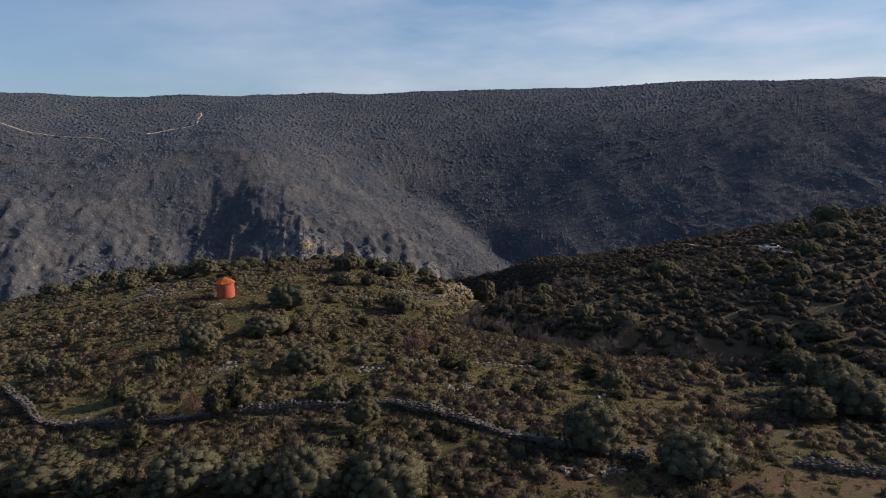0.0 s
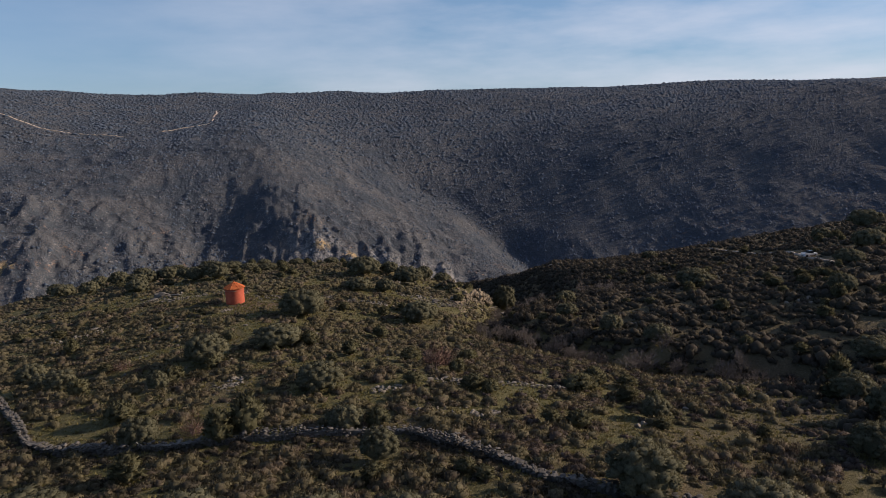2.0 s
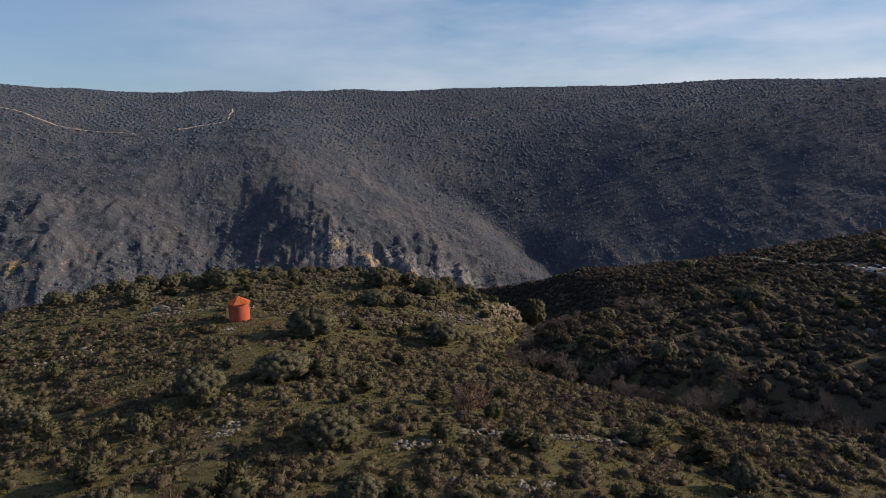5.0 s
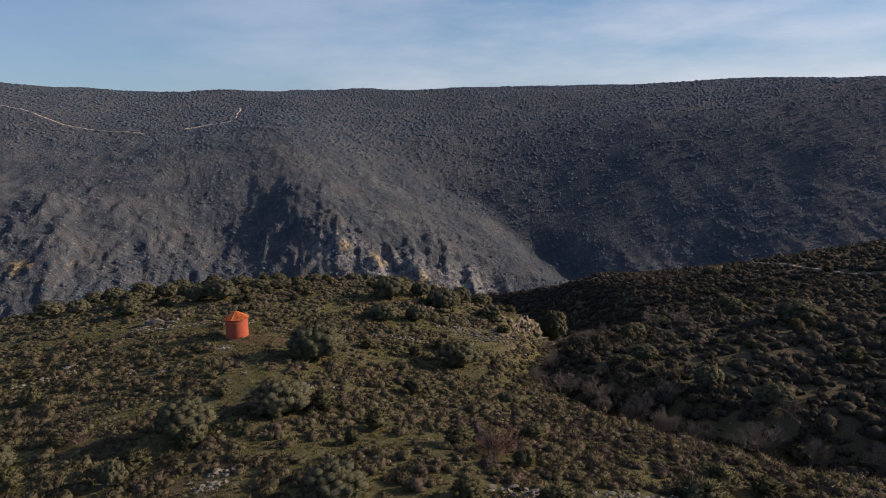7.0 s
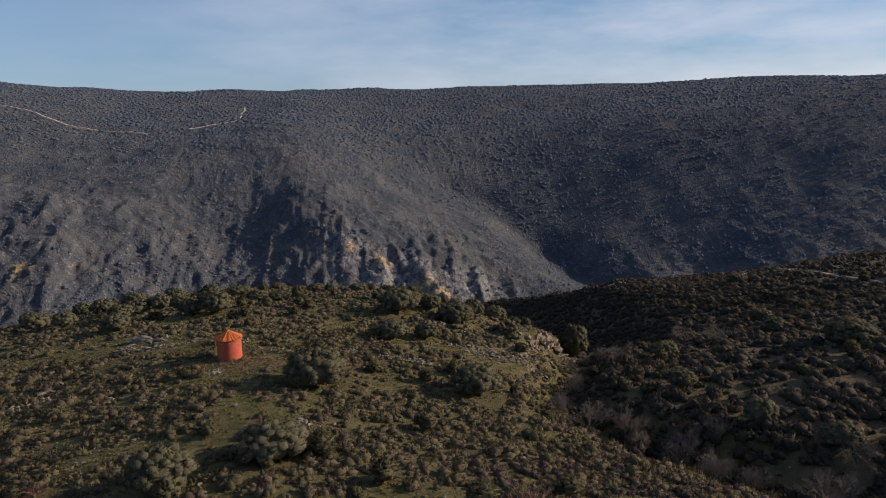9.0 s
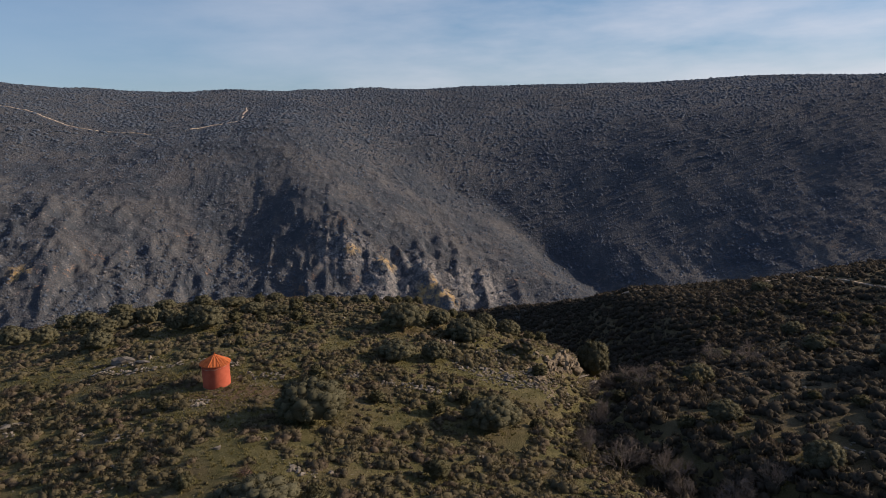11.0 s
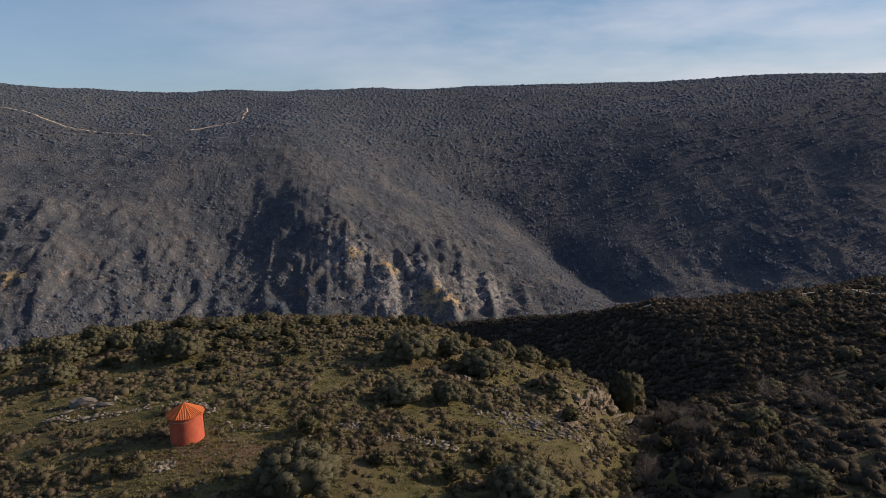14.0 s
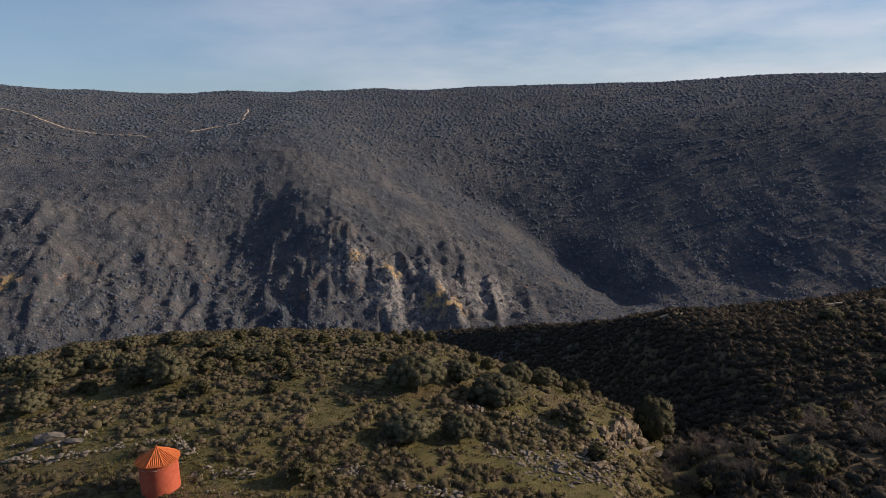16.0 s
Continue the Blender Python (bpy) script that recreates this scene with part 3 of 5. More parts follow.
# ---- round orange hut ----------------------------------------------------
def build_hut():
    hut = new("round_hut")
    hut.matrix_basis = pose(0, 0, ground(0, 0) - 0.02, 0, 0, 9)
    tagged(hut, "small round orange-red rendered hut with a conical tiled roof", "hut")
    # wall, slightly uneven
    bm = bmesh.new()
    ring, levels = 48, (0.0, 0.25, 1.1, 2.0, 2.78)
    rows = []
    for h in levels:
        rows.append([bm.verts.new(((1.79 + 0.012 * math.sin(5 * a + h)) * math.cos(a), (1.79 + 0.012 * math.sin(5 * a + h)) * math.sin(a), h - (0.35 if h == 0 else 0))) for a in (2 * math.pi * k / ring for k in range(ring))])
    for lo, hi in zip(rows, rows[1:]):
        for k in range(ring):
            bm.faces.new((lo[k], lo[(k + 1) % ring], hi[(k + 1) % ring], hi[k]))
    part("wall", from_bm(bm, "hut_wall", PAINT), hut)

    def hoop(name, r0, r1, z0, z1, mat, label=""):
        bm = bmesh.new()
        loops = []
        for r, z in ((r0, z0), (r1, z0), (r1, z1), (r0, z1)):
            loops.append([bm.verts.new((r * math.cos(2 * math.pi * k / ring), r * math.sin(2 * math.pi * k / ring), z)) for k in range(ring)])
        for a in range(4):
            for k in range(ring):
                bm.faces.new((loops[a][k], loops[a][(k + 1) % ring], loops[(a + 1) % 4][(k + 1) % ring], loops[(a + 1) % 4][k]))
        part(name, from_bm(bm, name, mat, True), hut, label)

    hoop("cornice", 1.70, 1.86, 2.78, 2.90, PAINT, "projecting orange cornice")
    hoop("upper_wall", 1.66, 1.80, 2.90, 3.20, PAINT)
    hoop("wall_base", 1.74, 1.81, -0.3, 0.05, OCHRE_STONE, "stony footing of the wall")
    # loose cable slung round the wall under the eave
    verts, quads = [], []
    path = [(1.9, -165, 3.02), (1.84, -140, 2.72), (1.84, -118, 2.66), (1.86, -112, 2.78), (1.86, -90, 2.72), (1.85, -68, 2.78), (1.84, -48, 2.92), (1.9, -32, 3.1)]
    path = [(r * math.cos(radians(a)), r * math.sin(radians(a)), z) for r, a, z in path]
    for a, b in zip(path, path[1:]):
        limb(verts, quads, a, b, 0.028, 0.028, 6)
    part("cable", mesh_of("cable", np.concatenate(verts), np.concatenate(quads), material=TRACK, flat=False), hut, "pale slack cable")
    # roof: eight facets of barrel tiles with hip tiles between them
    eave, top, reach, sides, per = 3.16, 4.30, 2.02, 8, 9
    bm = bmesh.new()
    tip = bm.verts.new((0, 0, top - 0.06))
    rim = [bm.verts.new((reach * 0.985 * math.cos(2 * math.pi * k / 64), reach * 0.985 * math.sin(2 * math.pi * k / 64), eave - 0.03)) for k in range(64)]
    low = [bm.verts.new((v.co.x, v.co.y, eave - 0.09)) for v in rim]
    hub = bm.verts.new((0, 0, eave - 0.09))
    for k in range(64):
        bm.faces.new((rim[k], rim[(k + 1) % 64], tip))
        bm.faces.new((low[k], low[(k + 1) % 64], rim[(k + 1) % 64], rim[k]))
        bm.faces.new((low[(k + 1) % 64], low[k], hub))
    roof = part("roof_deck", from_bm(bm, "roof_deck", TILE, True), hut)
    rise = (top - eave) / reach
    step = 2 * math.pi / sides
    for s in range(sides):
        mid = s * step
        for k in range(per):
            off = (k + 0.5 - per / 2) / per * 2 * reach * math.sin(step / 2)
            r_low = math.sqrt(reach**2 - off**2) + 0.03
            r_high = abs(off) / math.tan(step / 2) + 0.05
            if r_high >= r_low - 0.05:
                continue
            verts, quads = [], []
            n_arc, n_len = 5, max(2, int((r_low - r_high) / 0.3))
            for i in range(n_len + 1):
                rr = r_low + (r_high - r_low) * i / n_len
                lift = 0.012 * (i % 2)
                for j in range(n_arc):
                    b = math.pi * j / (n_arc - 1)
                    o = off + 0.078 * math.cos(b) * (1 if i % 2 == 0 else 0.93)
                    zz = eave + (reach - math.hypot(rr, off)) * rise + 0.062 * math.sin(b) + lift
                    verts.append((rr * math.cos(mid) - o * math.sin(mid), rr * math.sin(mid) + o * math.cos(mid), zz))
            for i in range(n_len):
                for j in range(n_arc - 1):
                    p = i * n_arc + j
                    quads.append((p, p + 1, p + n_arc + 1, p + n_arc))
            part("roof_rib", mesh_of("roof_rib", np.array(verts), quads, material=TILE, flat=False), roof)
        verts, quads = [], []
        limb(verts, quads, (reach * 1.01 * math.cos(mid + step / 2), reach * 1.01 * math.sin(mid + step / 2), eave + 0.03), (0, 0, top + 0.02), 0.085, 0.07, 7)
        part("hip_tile", mesh_of("hip_tile", np.concatenate(verts), np.concatenate(quads), material=TILE, flat=False), roof)
    verts, quads = [], []
    limb(verts, quads, (0, 0, top - 0.05), (0, 0, top + 0.10), 0.13, 0.09, 9)
    limb(verts, quads, (0, 0, top + 0.09), (0, 0, top + 0.34), 0.03, 0.012, 6)
    part("finial", mesh_of("finial", np.concatenate(verts), np.concatenate(quads), material=TILE, flat=False), hut)


build_hut()


# ---- evergreen trees and big bushes --------------------------------------
oak(13.9, -13.8, 8.6, 5.2, 0)
oak(11.4, -37.0, 8.2, 3.4, 2)
oak(2.4, -41.8, 6.6, 4.6, 1)
oak(-1.6, -51.5, 2.9, 2.6)
oak(18.6, -61.0, 6.0, 3.4)
oak(35.0, -14.2, 7.6, 3.8, 2)
oak(2.0, -72.0, 4.0, 3.0)
oak(24.2, -82.6, 3.6, 3.2)
oak(43.0, -92.6, 6.8, 4.4, 3)
oak(48.8, -98.2, 6.6, 3.2, 2)
oak(53.7, -72.4, 3.6, 2.7)
oak(71.8, -86.6, 8.0, 4.6, 0)
oak(66.2, -88.2, 5.2, 3.4)
oak(76.0, -79.5, 6.2, 3.8, 2)
oak(77.2, -71.8, 5.0, 3.6)
oak(19.3, -96.0, 6.7, 3.6, 2)
oak(25.2, -96.8, 7.2, 3.9, 0)
oak(14.8, -95.0, 4.2, 2.6)
oak(10.4, -93.1, 6.1, 3.2, 1)
oak(-1.4, -88.0, 6.2, 3.1)
oak(-6.4, -86.4, 4.4, 2.6)
oak(3.6, -90.9, 3.8, 2.4)
oak(-25.7, -30.1, 5.0, 2.8)
oak(-16.6, -42.3, 4.7, 2.8)
oak(-20.6, -38.0, 4.0, 2.2)
oak(21.4, -74.0, 4.0, 2.2)
oak(36.6, 21.6, 8.2, 4.0, 0)
oak(26.2, 24.6, 8.6, 4.4, 2)
oak(32.4, 27.0, 5.0, 3.0)
oak(46.8, 37.6, 5.2, 3.4)
oak(41.5, 33.0, 5.4, 3.6)
oak(61.4, 28.6, 6.6, 7.6, 3)
oak(24.4, 9.0, 6.0, 3.0)
oak(30.3, 9.6, 4.6, 2.8)
oak(-27.0, 29.6, 6.0, 3.4)
oak(-31.1, 43.2, 6.1, 3.4)
oak(-30.0, 50.4, 6.5, 4.1)
oak(-38.5, 54.0, 7.5, 4.6)
oak(-44.0, 47.0, 6.0, 4.0)
oak(-52.0, 52.0, 7.0, 4.2)
oak(-25.4, 51.6, 6.6, 4.2)
oak(-20.0, 47.0, 5.4, 3.8)
oak(-15.0, 36.4, 5.3, 3.4)
oak(-9.6, 34.6, 7.2, 4.6)
oak(-14.0, 46.0, 6.0, 3.8)
oak(-4.0, 49.5, 6.4, 3.6)
oak(1.2, 46.2, 6.6, 3.0)
oak(8.0, 58.0, 5.6, 3.0)
oak(-10.5, 62.0, 7.0, 3.2)
oak(18.0, 52.0, 5.2, 2.8)
oak(28.6, 69.0, 4.2, 3.4)
oak(-36.0, 66.0, 6.4, 3.6)
oak(-47.0, 64.0, 6.0, 3.4)
oak(-27.0, 68.0, 6.0, 3.2)
oak(-18.0, 66.0, 5.6, 3.4)
oak(-57.0, 60.0, 6.4, 3.8)
oak(-2.0, 68.0, 5.0, 2.8)
oak(161.0, 27.0, 10.0, 5.0, 0)
oak(155.5, 37.0, 6.0, 3.4)
oak(172.0, 38.0, 6.6, 4.2)
oak(124.0, 79.0, 6.0, 3.0)
oak(141.0, -2.0, 6.4, 3.6)
oak(134.0, -6.0, 7.6, 4.2)
oak(92.0, -9.5, 7.9, 3.9, 0)
oak(93.5, 11.6, 4.8, 3.2)
oak(104.0, -36.0, 5.4, 3.2)
oak(90.0, -60.0, 6.4, 3.4)
oak(118.0, -20.0, 6.2, 3.0)
oak(87.0, 30.0, 5.2, 2.8)
oak(108.0, 40.0, 5.6, 3.0)
oak(66.0, -30.0, 4.6, 2.8)
oak(70.5, -38.0, 5.0, 3.0)
oak(63.0, -16.0, 4.6, 2.6)
oak(69.0, 3.0, 5.2, 2.8)
juniper(9.8, -74.4, 2.5, 3.5, 1)
juniper(12.2, -73.4, 2.8, 4.3, 1)
juniper(3.7, -81.2, 2.3, 2.7, 1)
juniper(79.5, -66.5, 2.6, 4.4, 1)
juniper(52.2, -58.6, 3.0, 2.2, 2)
juniper(-2.9, -62.1, 3.2, 2.0, 2)
juniper(35.8, -64.0, 2.6, 1.7, 0)
juniper(49.1, -61.4, 3.6, 1.9, 2)


def bare_shape(seed, tall):
    """A leafless many-stemmed tree: stems, branches and twigs, each a tapered limb."""
    rng = np.random.default_rng(seed)
    verts, quads, tips = [], [], []

    def grow(a, way, length, radius, level):
        b = a + way * length
        limb(verts, quads, a, b, radius, radius * 0.6, 5 if level == 0 else 3)
        if level == 3:
            tips.append((a + way * length * 0.4, way))
            return
        for _ in range((5, 5, 5)[level]):
            w = way + rng.normal(0, 0.40, 3) + np.array([0, 0, 0.14])
            w /= np.linalg.norm(w)
            grow(a + way * length * rng.uniform(0.45, 1.0), w, length * rng.uniform(0.45, 0.75), radius * 0.56, level + 1)

    for _ in range(4):
        w = np.array([rng.normal(0, 0.28), rng.normal(0, 0.28), 1.0])
        grow(np.array([rng.normal(0, 0.2), rng.normal(0, 0.2), -0.2]), w / np.linalg.norm(w), tall * 0.42, 0.009 * tall, 0)
    root, way = np.repeat([p[0] for p in tips], 2, 0), np.repeat([p[1] for p in tips], 2, 0)
    v, t = blades(rng, root, way + rng.normal(0, 0.45, way.shape), 0.11 * tall, 0.022, way)
    return mesh_of("bare_branches", np.concatenate(verts + [v]), np.concatenate(quads), t + sum(len(p) for p in verts), material=PALE_BARK)


BARE = [bare_shape(300 + k, 5.0) for k in range(3)]


def bare_tree(x, y, wide, tall):
    thing = new("bare_tree")
    s = tall / 5.4
    thing.matrix_basis = Matrix.LocRotScale((x, y, ground(x, y)), Euler((0, 0, rng_plants.uniform(0, 6.28))), (wide / 5.2, wide / 5.2, s))
    tagged(thing, "leafless grey-brown tree with many thin stems in the ravine", "tree", "bare trees along the ravine")
    part("branch_work", BARE[int(rng_plants.integers(3))], thing)


bare_tree(48.6, -20.4, 7.0, 6.2)
bare_tree(52.6, -28.4, 3.6, 5.0)
bare_tree(54.6, -33.2, 4.0, 4.8)
bare_tree(57.4, -37.0, 4.4, 5.4)
bare_tree(60.4, -40.0, 4.0, 4.8)
bare_tree(64.4, -44.8, 7.0, 6.4)
bare_tree(68.4, -47.6, 5.0, 5.4)
bare_tree(74.0, -52.0, 5.4, 5.4)
bare_tree(47.6, -11.0, 4.2, 3.6)
bare_tree(61.8, 20.0, 4.6, 3.8)
bare_tree(66.0, 24.0, 5.0, 3.8)
bare_tree(77.0, 14.8, 4.6, 4.4)
bare_tree(79.0, 6.0, 4.8, 4.0)
bare_tree(86.0, 18.0, 4.6, 4.0)
bare_tree(60.5, -31.0, 4.2, 4.4)
bare_tree(70.0, -41.0, 4.6, 4.4)

def russet_model(seed):
    v, t, m = twig_shape(seed, 3.6, 2.6)
    return trunk_mesh(seed, 3.6, 2.6), mesh_of("russet_shrub_crown", v, t, material=RED_LEAF, flat=False, normals=m)


def ravine_trees():
    rng = np.random.default_rng(51)
    for a, b in zip(RAVINE[2:], RAVINE[3:]):
        for _ in range(3):
            u = rng.uniform()
            tall = rng.uniform(3.0, 5.6)
            bare_tree(a[0] + (b[0] - a[0]) * u + rng.normal(1.5, 3.0), a[1] + (b[1] - a[1]) * u + rng.normal(0, 2.0), tall * rng.uniform(0.7, 1.0), tall)


ravine_trees()
for k in range(12):  # low leafless thicket beside the stream bed
    bare_tree(60.5 + 5.5 * math.sin(2.4 * k), 13.0 + 4.5 * math.cos(1.7 * k), 3.2 + 0.8 * math.sin(5 * k), 2.8 + 0.7 * math.cos(3 * k))


RED = [russet_model(90 + k) for k in range(2)]


def red_bush(x, y, wide, tall):
    return evergreen("russet_shrub", RED, ((3.6, 2.6), (3.6, 2.6)), x, y, wide, tall, "leafless russet-brown shrub with dense fine twigs", "shrub", "russet shrubs")


red_bush(33.0, -52.6, 4.4, 3.6)
red_bush(34.6, -50.4, 3.4, 2.6)
red_bush(6.8, -71.2, 3.4, 2.6)
red_bush(-10.0, -39.0, 3.6, 1.8)
red_bush(-7.0, -41.5, 2.6, 1.5)
red_bush(74.0, -66.0, 3.2, 2.2)
red_bush(9.0, -29.0, 2.2, 1.4)


# ---- middling bushes scattered through the scrub -------------------------
def scatter_bushes():
    rng = np.random.default_rng(77)
    count = 0
    while count < 190:
        x, y = rng.uniform(-60, 150), rng.uniform(-100, 70)
        wild = smooth(0, 30, x - 55) + smooth(0, 20, y - 30)
        if abs(math.atan2(x - 22, y + 150)) > radians(42) or rng.uniform() > 0.45 + 0.5 * min(1, wild) or math.hypot(x - 3, y + 2) < 9:
            continue
        s = rng.uniform(1.3, 2.6)
        juniper(x, y, s, s * rng.uniform(0.6, 1.0))
        count += 1


scatter_bushes()


# ---- rocks and dry stone walls -------------------------------------------
def rock_mesh(seed, level=1, squash=0.75, material=None, rough=0.05):
    rng = np.random.default_rng(seed)
    v, f = (BALL1, BALL2, BALL3, BALL4)[level]
    v = v.copy()
    for _ in range(11):
        d = rng.normal(0, 1, 3)
        d /= np.linalg.norm(d)
        cut = rng.uniform(0.32, 0.78)
        over = np.maximum(v @ d - cut, 0)
        v = v - over[:, None] * d
    v = v * (1 + 0.06 * rng.uniform(-1, 1, (len(v), 1))) * np.array([1, rng.uniform(0.7, 1.0), squash])
    if level > 2:
        v = v * (1 + rough * ridged(v[:, 0] * 2 + seed, v[:, 1] * 2 + 3 * v[:, 2], 1.1, 3, seed)[:, None])
    return mesh_of("stone", v, f, material=material or STONE)


PEBBLES = [rock_mesh(500 + k) for k in range(6)]
WALL_PIECES = [rock_mesh(500 + k, material=WALL_STONE) for k in range(6)]
BOULDERS = [rock_mesh(520 + k, 2, 0.8) for k in range(4)] + [rock_mesh(530 + k, 3, 0.95, OCHRE_STONE) for k in range(4)]
LEDGES = [rock_mesh(540 + k, 3, 0.95, WALL_STONE, 0.15) for k in range(3)]
STONE_SHAPES = []
for me in PEBBLES:
    co = np.zeros(len(me.vertices) * 3)
    me.vertices.foreach_get("co", co)
    STONE_SHAPES.append((co.reshape(-1, 3), np.array([p.vertices[:] for p in me.polygons]), []))


WALLS = []


def stone_wall(points, high, label, singles=(0.0, 1.0), seed=1):
    """A dry stone wall along points on the plan. The stones between the two fractions of its length stay single."""
    rng = np.random.default_rng(seed)
    WALLS.append(points)
    wall = new("dry_stone_wall")
    wall.matrix_basis = pose(*points[0], ground(*points[0]))
    tagged(wall, label, "stone wall", "dry stone walls on the hill")
    legs = [math.dist(a, b) for a, b in zip(points, points[1:])]
    whole, rest = sum(legs), []
    base = Matrix.Translation((-points[0][0], -points[0][1], -ground(*points[0])))
    made, run = 0, 0.0
    for (a, b), leg in zip(zip(points, points[1:]), legs):
        dx, dy = (b[0] - a[0]) / leg, (b[1] - a[1]) / leg
        turn = math.atan2(dy, dx)
        s = 0.0
        while s < leg:
            long = rng.uniform(0.26, 0.66) * (1.0 if high > 0.7 else rng.uniform(0.8, 1.7))
            top = high * (0.8 + 0.35 * math.sin((run + s) * 0.35) * rng.uniform(0.4, 1) + 0.1 * rng.uniform(-1, 1))
            z, course = 0.0, 0
            while z < top:
                thick = rng.uniform(0.13, 0.32) * (1.0 if high > 0.7 else 1.25)
                for side in (-1, 1):
                    if rng.uniform() < (0.42 if high < 0.7 else 0.03):
                        continue
                    spread = rng.uniform(0.08, 0.5) if high < 0.7 else rng.uniform(0.2, 0.27)
                    px = a[0] + dx * (s + rng.uniform(-0.1, 0.1)) - dy * side * spread
                    py = a[1] + dy * (s + rng.uniform(-0.1, 0.1)) + dx * side * spread
                    pz = ground(px, py) + z + thick * 0.4
                    rec = (px, py, pz, turn + rng.normal(0, 0.5 if high < 0.7 else 0.16), long * rng.uniform(0.5, 0.68), thick * 0.86)
                    if made < 300 and singles[0] <= (run + s) / whole <= singles[1]:
                        m = base @ Matrix.LocRotScale((px, py, pz), Euler((rng.normal(0, 0.12), rng.normal(0, 0.12), rec[3])), (rec[4], rec[4] * 0.75, rec[5]))
                        part("stone", (WALL_PIECES if high > 0.7 else PEBBLES)[int(rng.integers(6))], wall, at=m)
                        made += 1
                    else:
                        rest.append(rec)
                z += thick
                course += 1
            s += long
        run += leg
    if high > 0.7:
        # rammed rubble between the two faces
        verts, quads, foot = [], [], Vector((*points[0], ground(*points[0])))
        dense = [(a[0] + (b[0] - a[0]) * i / 8, a[1] + (b[1] - a[1]) * i / 8) for a, b in zip(points, points[1:]) for i in range(8)] + [points[-1]]
        for i, p in enumerate(dense):
            a, b = dense[max(0, i - 1)], dense[min(len(dense) - 1, i + 1)]
            d = math.dist(a, b)
            nx, ny = -(b[1] - a[1]) / d * 0.13, (b[0] - a[0]) / d * 0.13
            z = ground(*p)
            for k, h in ((-1, -0.3), (1, -0.3), (1, high * 0.5), (-1, high * 0.5)):
                verts.append((p[0] + nx * k - foot.x, p[1] + ny * k - foot.y, z + h - foot.z))
        for i in range(len(dense) - 1):
            for k in range(4):
                quads.append((4 * i + k, 4 * i + (k + 1) % 4, 4 * i + 4 + (k + 1) % 4, 4 * i + 4 + k))
        part("wall_core", mesh_of("wall_core", np.array(verts), quads, material=WALL_STONE), wall, "packed small rubble")
    if rest:
        r = np.array(rest)
        v, t, q = many(STONE_SHAPES, rng.integers(0, 6, len(r)), r[:, 0], r[:, 1], r[:, 2], r[:, 3], r[:, 4], r[:, 5])
        v = v - np.array([points[0][0], points[0][1], ground(*points[0])])
        tagged(part("wall_stones", mesh_of("wall_stones", v, t, material=WALL_STONE), wall), kind="stuff")


stone_wall(((-26.2, -40.2), (-15.4, -57.8), (-11, -65.5), (-5.4, -70.8), (-0.8, -73), (4.9, -74), (10.6, -74.5), (19.7, -75.4), (27.2, -77.1), (29.7, -80.1), (34.8, -85.5), (36.5, -90.1), (40.5, -92.4), (46.6, -95.3)), 1.0, "long winding dry stone wall of grey limestone, crumbling in places", (0.62, 0.8), 2)
stone_wall(((57.5, -98.0), (59.7, -99.5), (63.5, -101.0)), 0.8, "broken end of a grey dry stone wall beside a dirt clearing", seed=3)
stone_wall(((29.3, -60.0), (35.8, -63.0), (42.3, -61.4), (48.5, -62.4)), 0.6, "low tumbled dry stone wall between shrubs", seed=4)
stone_wall(((3.6, 2.6), (5.9, 1.7), (9.4, 1.0)), 0.55, "low collapsed stone wall on the turf beside the hut", seed=5)
stone_wall(((22.2, -1.6), (25.1, -2.6), (28.5, -3.8), (31.7, -5.4)), 0.5, "short low stone wall in the scrub", seed=6)
stone_wall(((-21, 12.4), (-15.7, 10.4), (-8.0, 11.5), (-1.6, 10.8), (1.5, 6.0)), 0.45, "low line of grey stones behind the hut", seed=7)
stone_wall(((-31, -9.5), (-26.5, -8.0), (-23.0, -6.5)), 0.55, "short run of grey dry stone wall in low scrub", seed=8)


def boulders(cx, cy, rx, ry, count, least, most, label, group, seed, ochre=False, lift=0.0):
    rng = np.random.default_rng(seed)
    for _ in range(count):
        a, r = rng.uniform(0, 6.28), math.sqrt(rng.uniform(0, 1))
        x, y = cx + rx * r * math.cos(a), cy + ry * r * math.sin(a)
        s = least + (most - least) * rng.uniform(0, 1) ** 2
        mesh = BOULDERS[int(rng.integers(4, 8) if ochre else rng.integers(0, 4))]
        ob = new("boulder", mesh)
        ob.matrix_basis = Matrix.LocRotScale((x, y, ground(x, y) + s * (0.22 if lift else 0.05) + lift * rng.uniform(0, 1)), Euler((rng.normal(0, 0.25), rng.normal(0, 0.25), rng.uniform(0, 6.28))), (s, s * rng.uniform(0.6, 1), s * rng.uniform(0.5, 0.9)))
        tagged(ob, label, "rock", group)


